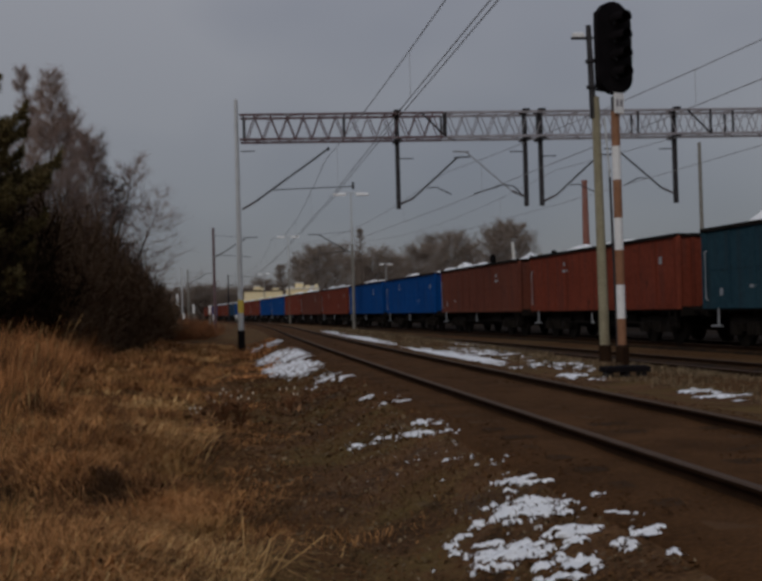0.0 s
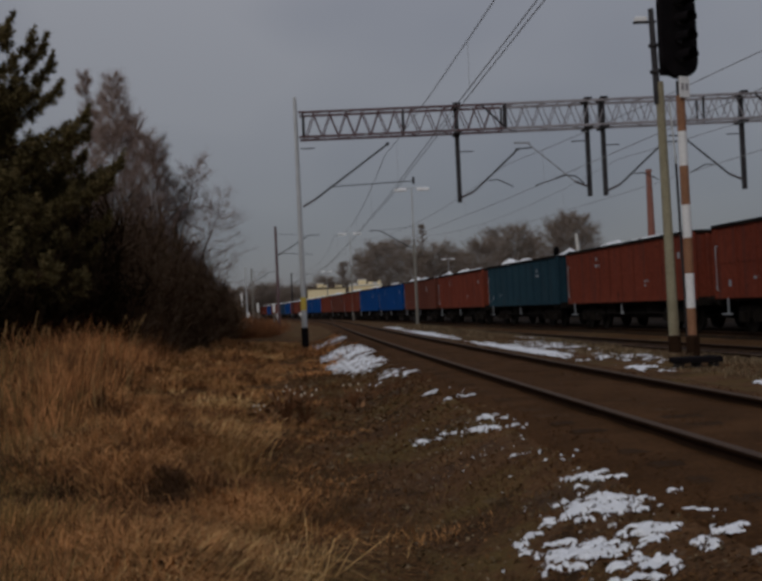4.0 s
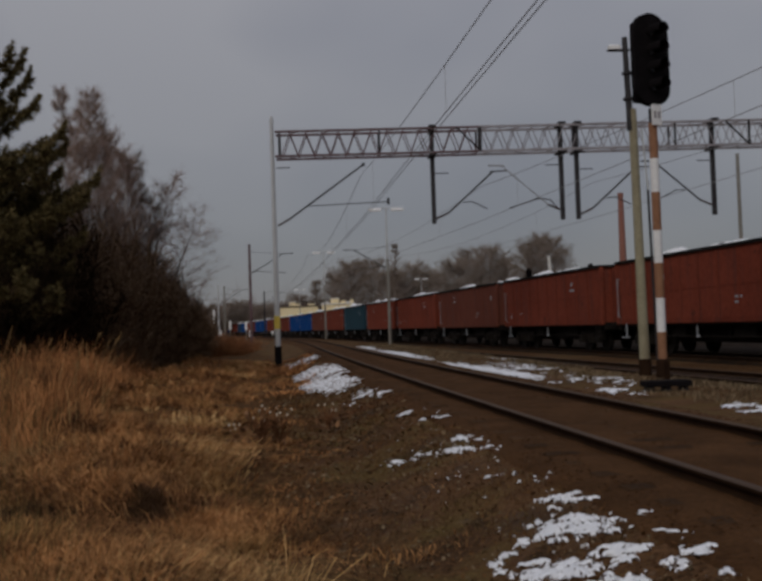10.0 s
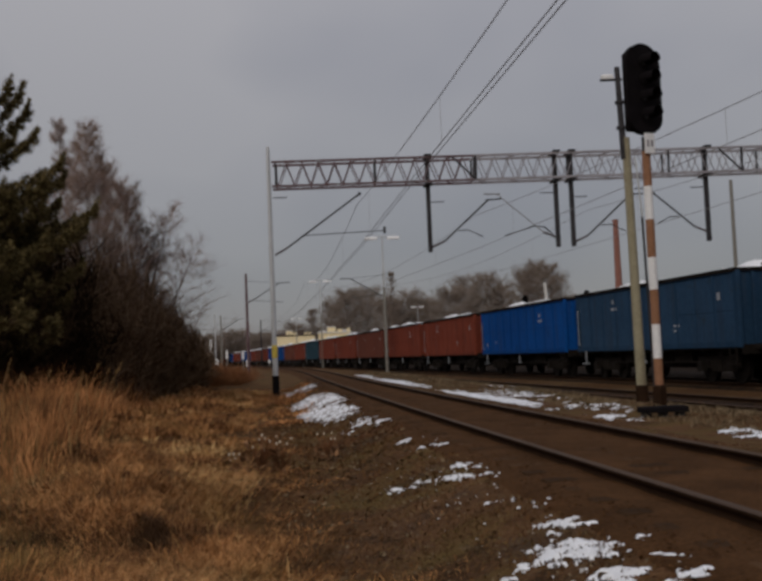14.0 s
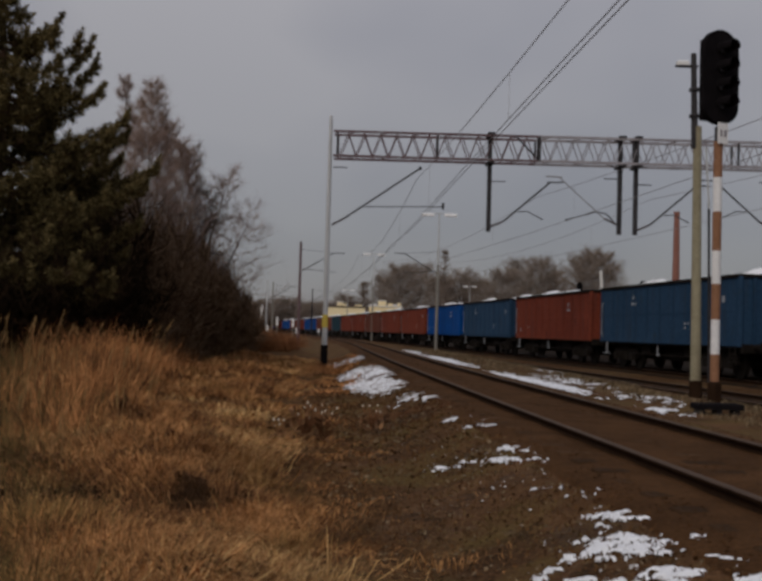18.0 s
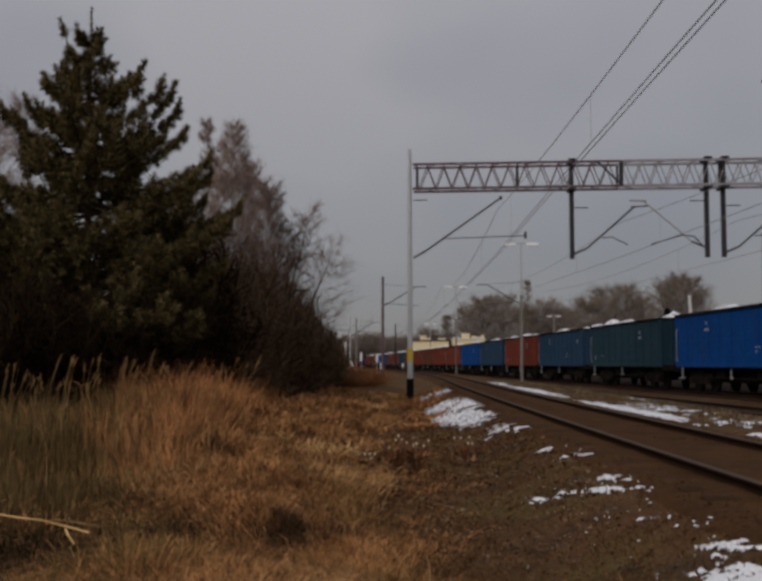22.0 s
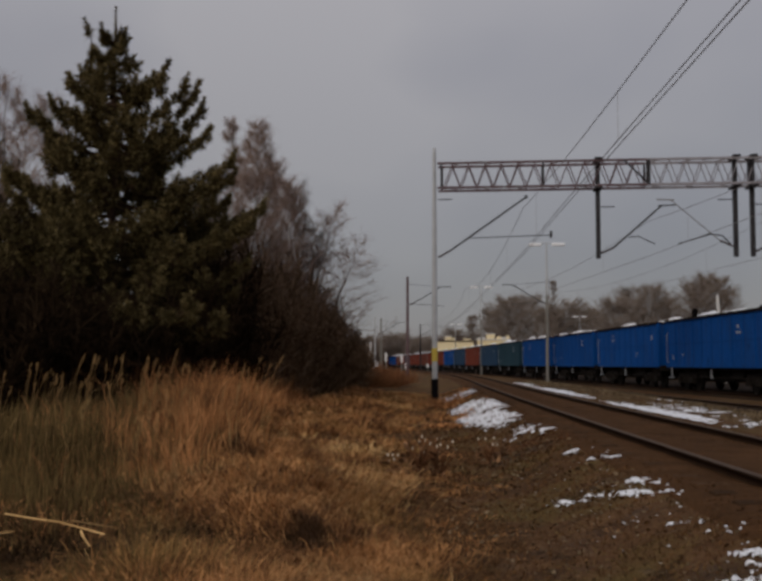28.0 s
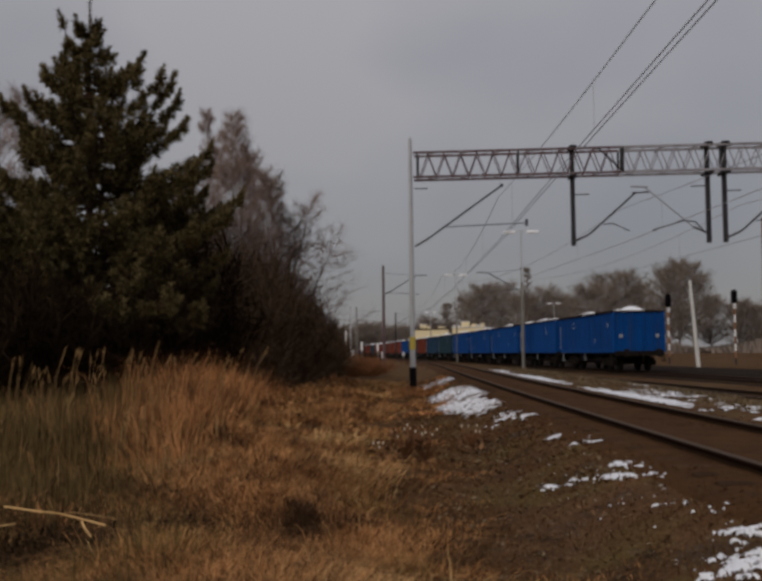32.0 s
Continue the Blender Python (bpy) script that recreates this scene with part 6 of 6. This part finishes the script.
def reed_heads():
    """Soft pale plumes on slender bent stalks above the reeds."""
    rng = np.random.default_rng(340)
    n = 95
    yaw, reach = np.radians(rng.uniform(17.5, 38, n)), rng.uniform(10.5, 25, n)
    x, y = -reach * np.sin(yaw), reach * np.cos(yaw)
    z = ground_height(x, y)
    h = rng.uniform(0.95, 1.5, n) * np.clip(reach / 16, 0.75, 1.05)
    a = rng.normal(0.4, 0.9, n)
    bend = np.stack([np.cos(a), np.sin(a) * 0.5], 1) * (h * rng.uniform(0.08, 0.22, n))[:, None]
    k = np.linspace(0, 1, 6)
    P = np.stack([x[:, None] + bend[:, :1] * k ** 2.2, y[:, None] + bend[:, 1:] * k ** 2.2, z[:, None] + h[:, None] * (k - 0.10 * k ** 4)], axis=2)
    W = np.full((n, 6), 0.0028) * np.clip(reach / 14, 0.8, 1.8)[:, None]
    v1, f1 = ribbon_tree(P, W)
    m = 14
    u = rng.uniform(0.0, 1.0, (n, m))
    tip = P[:, 5][:, None] + (P[:, 5] - P[:, 4])[:, None] * (u[..., None] - 0.2) * 0.7
    d = (P[:, 5] - P[:, 4])[:, None] * 0.5 + rng.normal(0, 0.028, (n, m, 3)) + np.array([0, 0, -0.015])
    Q = tip[:, :, None] + d[:, :, None] * np.linspace(0, 1, 3)[None, None, :, None] * rng.uniform(0.4, 0.9, (n, m, 1, 1))
    v2, f2 = ribbon_tree(Q.reshape(-1, 3, 3), np.full((n * m, 3), 0.0045) * np.array([1.0, 0.9, 0.2]))
    tagged(new("reed_heads", cloud_mesh("reed_heads", np.concatenate([v1, v2]), np.concatenate([f1, f2 + len(v1)]), M_STALK)), "pale drooping plumes on thin dry reed stalks", "reeds", kind="stuff")


reed_heads()


def outer_grass():
    """Low grass to the side of and behind the viewer's stand."""
    rng = np.random.default_rng(330)
    n = 26000
    reach, yaw = 3.0 + 22 * rng.uniform(0, 1, n) ** 1.4, np.radians(rng.uniform(41, 170, n))
    x, y = -reach * np.sin(yaw), reach * np.cos(yaw)
    base = np.stack([x, y, ground_height(x, y) - 0.02], 1)
    V, F = blades(rng, base, rng.uniform(0.12, 0.4, n), rng.normal(0, 0.6, (n, 2)), np.full(n, 0.011))
    tagged(new("dry_grass", cloud_mesh("dry_grass", V, F, M_GRASS)), "brown dry grass beside the trodden path", "grass", kind="stuff")


outer_grass()


def verge(name, label, mat, seed, count, s0, s1, off0, off1, tall):
    """A strip of low grass along the near track."""
    rng = np.random.default_rng(seed)
    s = s0 + (s1 - s0) * rng.uniform(0, 1, count) ** 1.3
    off = rng.uniform(off0, off1, count)
    keep = np.array([noise.noise((a * 0.25, b * 0.9, 2.0)) for a, b in zip(s, off)]) > -0.12
    s, off = s[keep], off[keep]
    p = np.array([along(NEAR, a, b)[0] for a, b in zip(s, off)])
    each = 10
    n = len(p) * each
    x = np.repeat(p[:, 0], each) + rng.normal(0, 0.12, n)
    y = np.repeat(p[:, 1], each) + rng.normal(0, 0.2, n)
    base = np.stack([x, y, ground_height(x, y) - 0.02], 1)
    V, F = blades(rng, base, tall * rng.uniform(0.4, 1.2, n), rng.normal(0, 0.6, (n, 2)), 0.006 * np.clip(np.hypot(x, y) / 14, 0.7, 2.6))
    tagged(new(name, cloud_mesh(name, V, F, mat)), label, "grass", kind="stuff")


verge("verge_grass", "low tan grass between the tracks", M_TAN, 311, 1900, 10, 75, 2.9, 5.6, 0.13)
verge("shoulder_weeds", "thin brown weeds on the track shoulder", M_LITTER, 312, 700, 5, 40, -3.4, -1.5, 0.10)


def dry_weed(x, y, height, seed, heads):
    rng = np.random.default_rng(seed)
    z = float(ground_height(np.array([x]), np.array([y]))[0])
    g = thing("dry_weed", "dead branching weed with pale seed heads", "plant", at=pose(x, y, z - 0.02), group="dead weeds")
    for k in range(heads):
        a, r = rng.uniform(0, 6.28), height * rng.uniform(0.08, 0.58)
        top = Vector((math.cos(a) * r, math.sin(a) * r, height * rng.uniform(0.45, 1.0)))
        mid = Vector((top.x * 0.35, top.y * 0.35, top.z * 0.6))
        stem = part("stem", Shape().rod((0, 0, 0), mid, 0.009, 0.007, 5).rod(mid, top, 0.007, 0.004, 5), M_WEED, g, "brown dead stem")
        if k % 4 == 0:
            part("seed_head", Shape().lathe([(0.003, -0.016), (0.013, 0.0), (0.015, 0.010), (0.004, 0.028)], 7, tuple(top)), M_SEED, stem, "pale seed head")
    n = int(heads * 1.6)
    a, u = rng.uniform(0, 6.28, n), rng.uniform(0, 1, n)
    at = np.stack([np.cos(a) * u * height * 0.5, np.sin(a) * u * height * 0.5, height * rng.uniform(0.05, 0.8, n)], 1)
    out = np.stack([np.cos(a), np.sin(a), rng.normal(-0.2, 0.6, n)], 1) + rng.normal(0, 0.5, (n, 3))
    out = out / np.linalg.norm(out, axis=1, keepdims=True) * rng.uniform(0.035, 0.085, n)[:, None]
    side = np.cross(out, rng.normal(0, 1, (n, 3))) * 0.35
    V = np.stack([at, at + out * 0.5 + side * 2.0, at + out, at + out * 0.5 - side * 2.0], axis=1).reshape(-1, 3)
    part("leaf_mass", cloud_mesh("leaf_mass", V, np.arange(4 * n).reshape(-1, 4), M_LEAF), None, g, "curled red-brown dead leaves", kind="stuff")


dry_weed(-2.26, 13.65, 0.64, 1, 36)
dry_weed(-2.62, 14.0, 0.34, 2, 14)
dry_weed(-1.58, 15.9, 0.46, 3, 20)
dry_weed(-2.02, 13.85, 0.52, 4, 22)
fallen = thing("fallen_reed", "broken pale straw-coloured reed stalk lying on dark grass", "reed")
part("stalk", Shape().tube([(-4.38, 7.381, 0.09), (-4.055, 7.156, 0.1), (-3.796, 7.091, 0.09), (-3.614, 7.061, 0.06), (-3.403, 7, 0.03)], 0.0062, 6), M_HAY, fallen)
part("blade", Shape().tube([(-3.551, 6.945, 0.06), (-3.515, 6.917, 0.02), (-3.479, 6.934, -0.04)], 0.0080, 5), M_HAY, fallen)
part("blade", Shape().tube([(-3.796, 7.091, 0.09), (-3.718, 7.153, 0.09), (-3.446, 7.05, 0.08), (-3.38, 7.108, 0.06)], 0.0032, 5), M_STALK, fallen)
part("blade", Shape().tube([(-4.074, 6.695, 0.06), (-4.016, 6.747, 0.06), (-3.975, 6.817, 0.06)], 0.0045, 5), M_HAY, fallen)


def motions():
    for i, w in enumerate(TRAIN):
        rows = []
        for k in range(0, 9):
            t = k * 4.0
            s = 55.3 - 7.92 * (32.0 - t) + LENGTH * i + (-0.5 if i < 5 else 0.25 if i == 5 else 1.0)
            a, b = along(MAIN, s + 2.75)[0], along(MAIN, s + 11.29)[0]
            d = (b - a).normalized()
            o = a - d * 2.75
            rows.append((t, pose(o.x, o.y, MAIN_TOP, 0, 0, math.degrees(math.atan2(d.y, d.x)))))
        walk(w, rows)


motions()
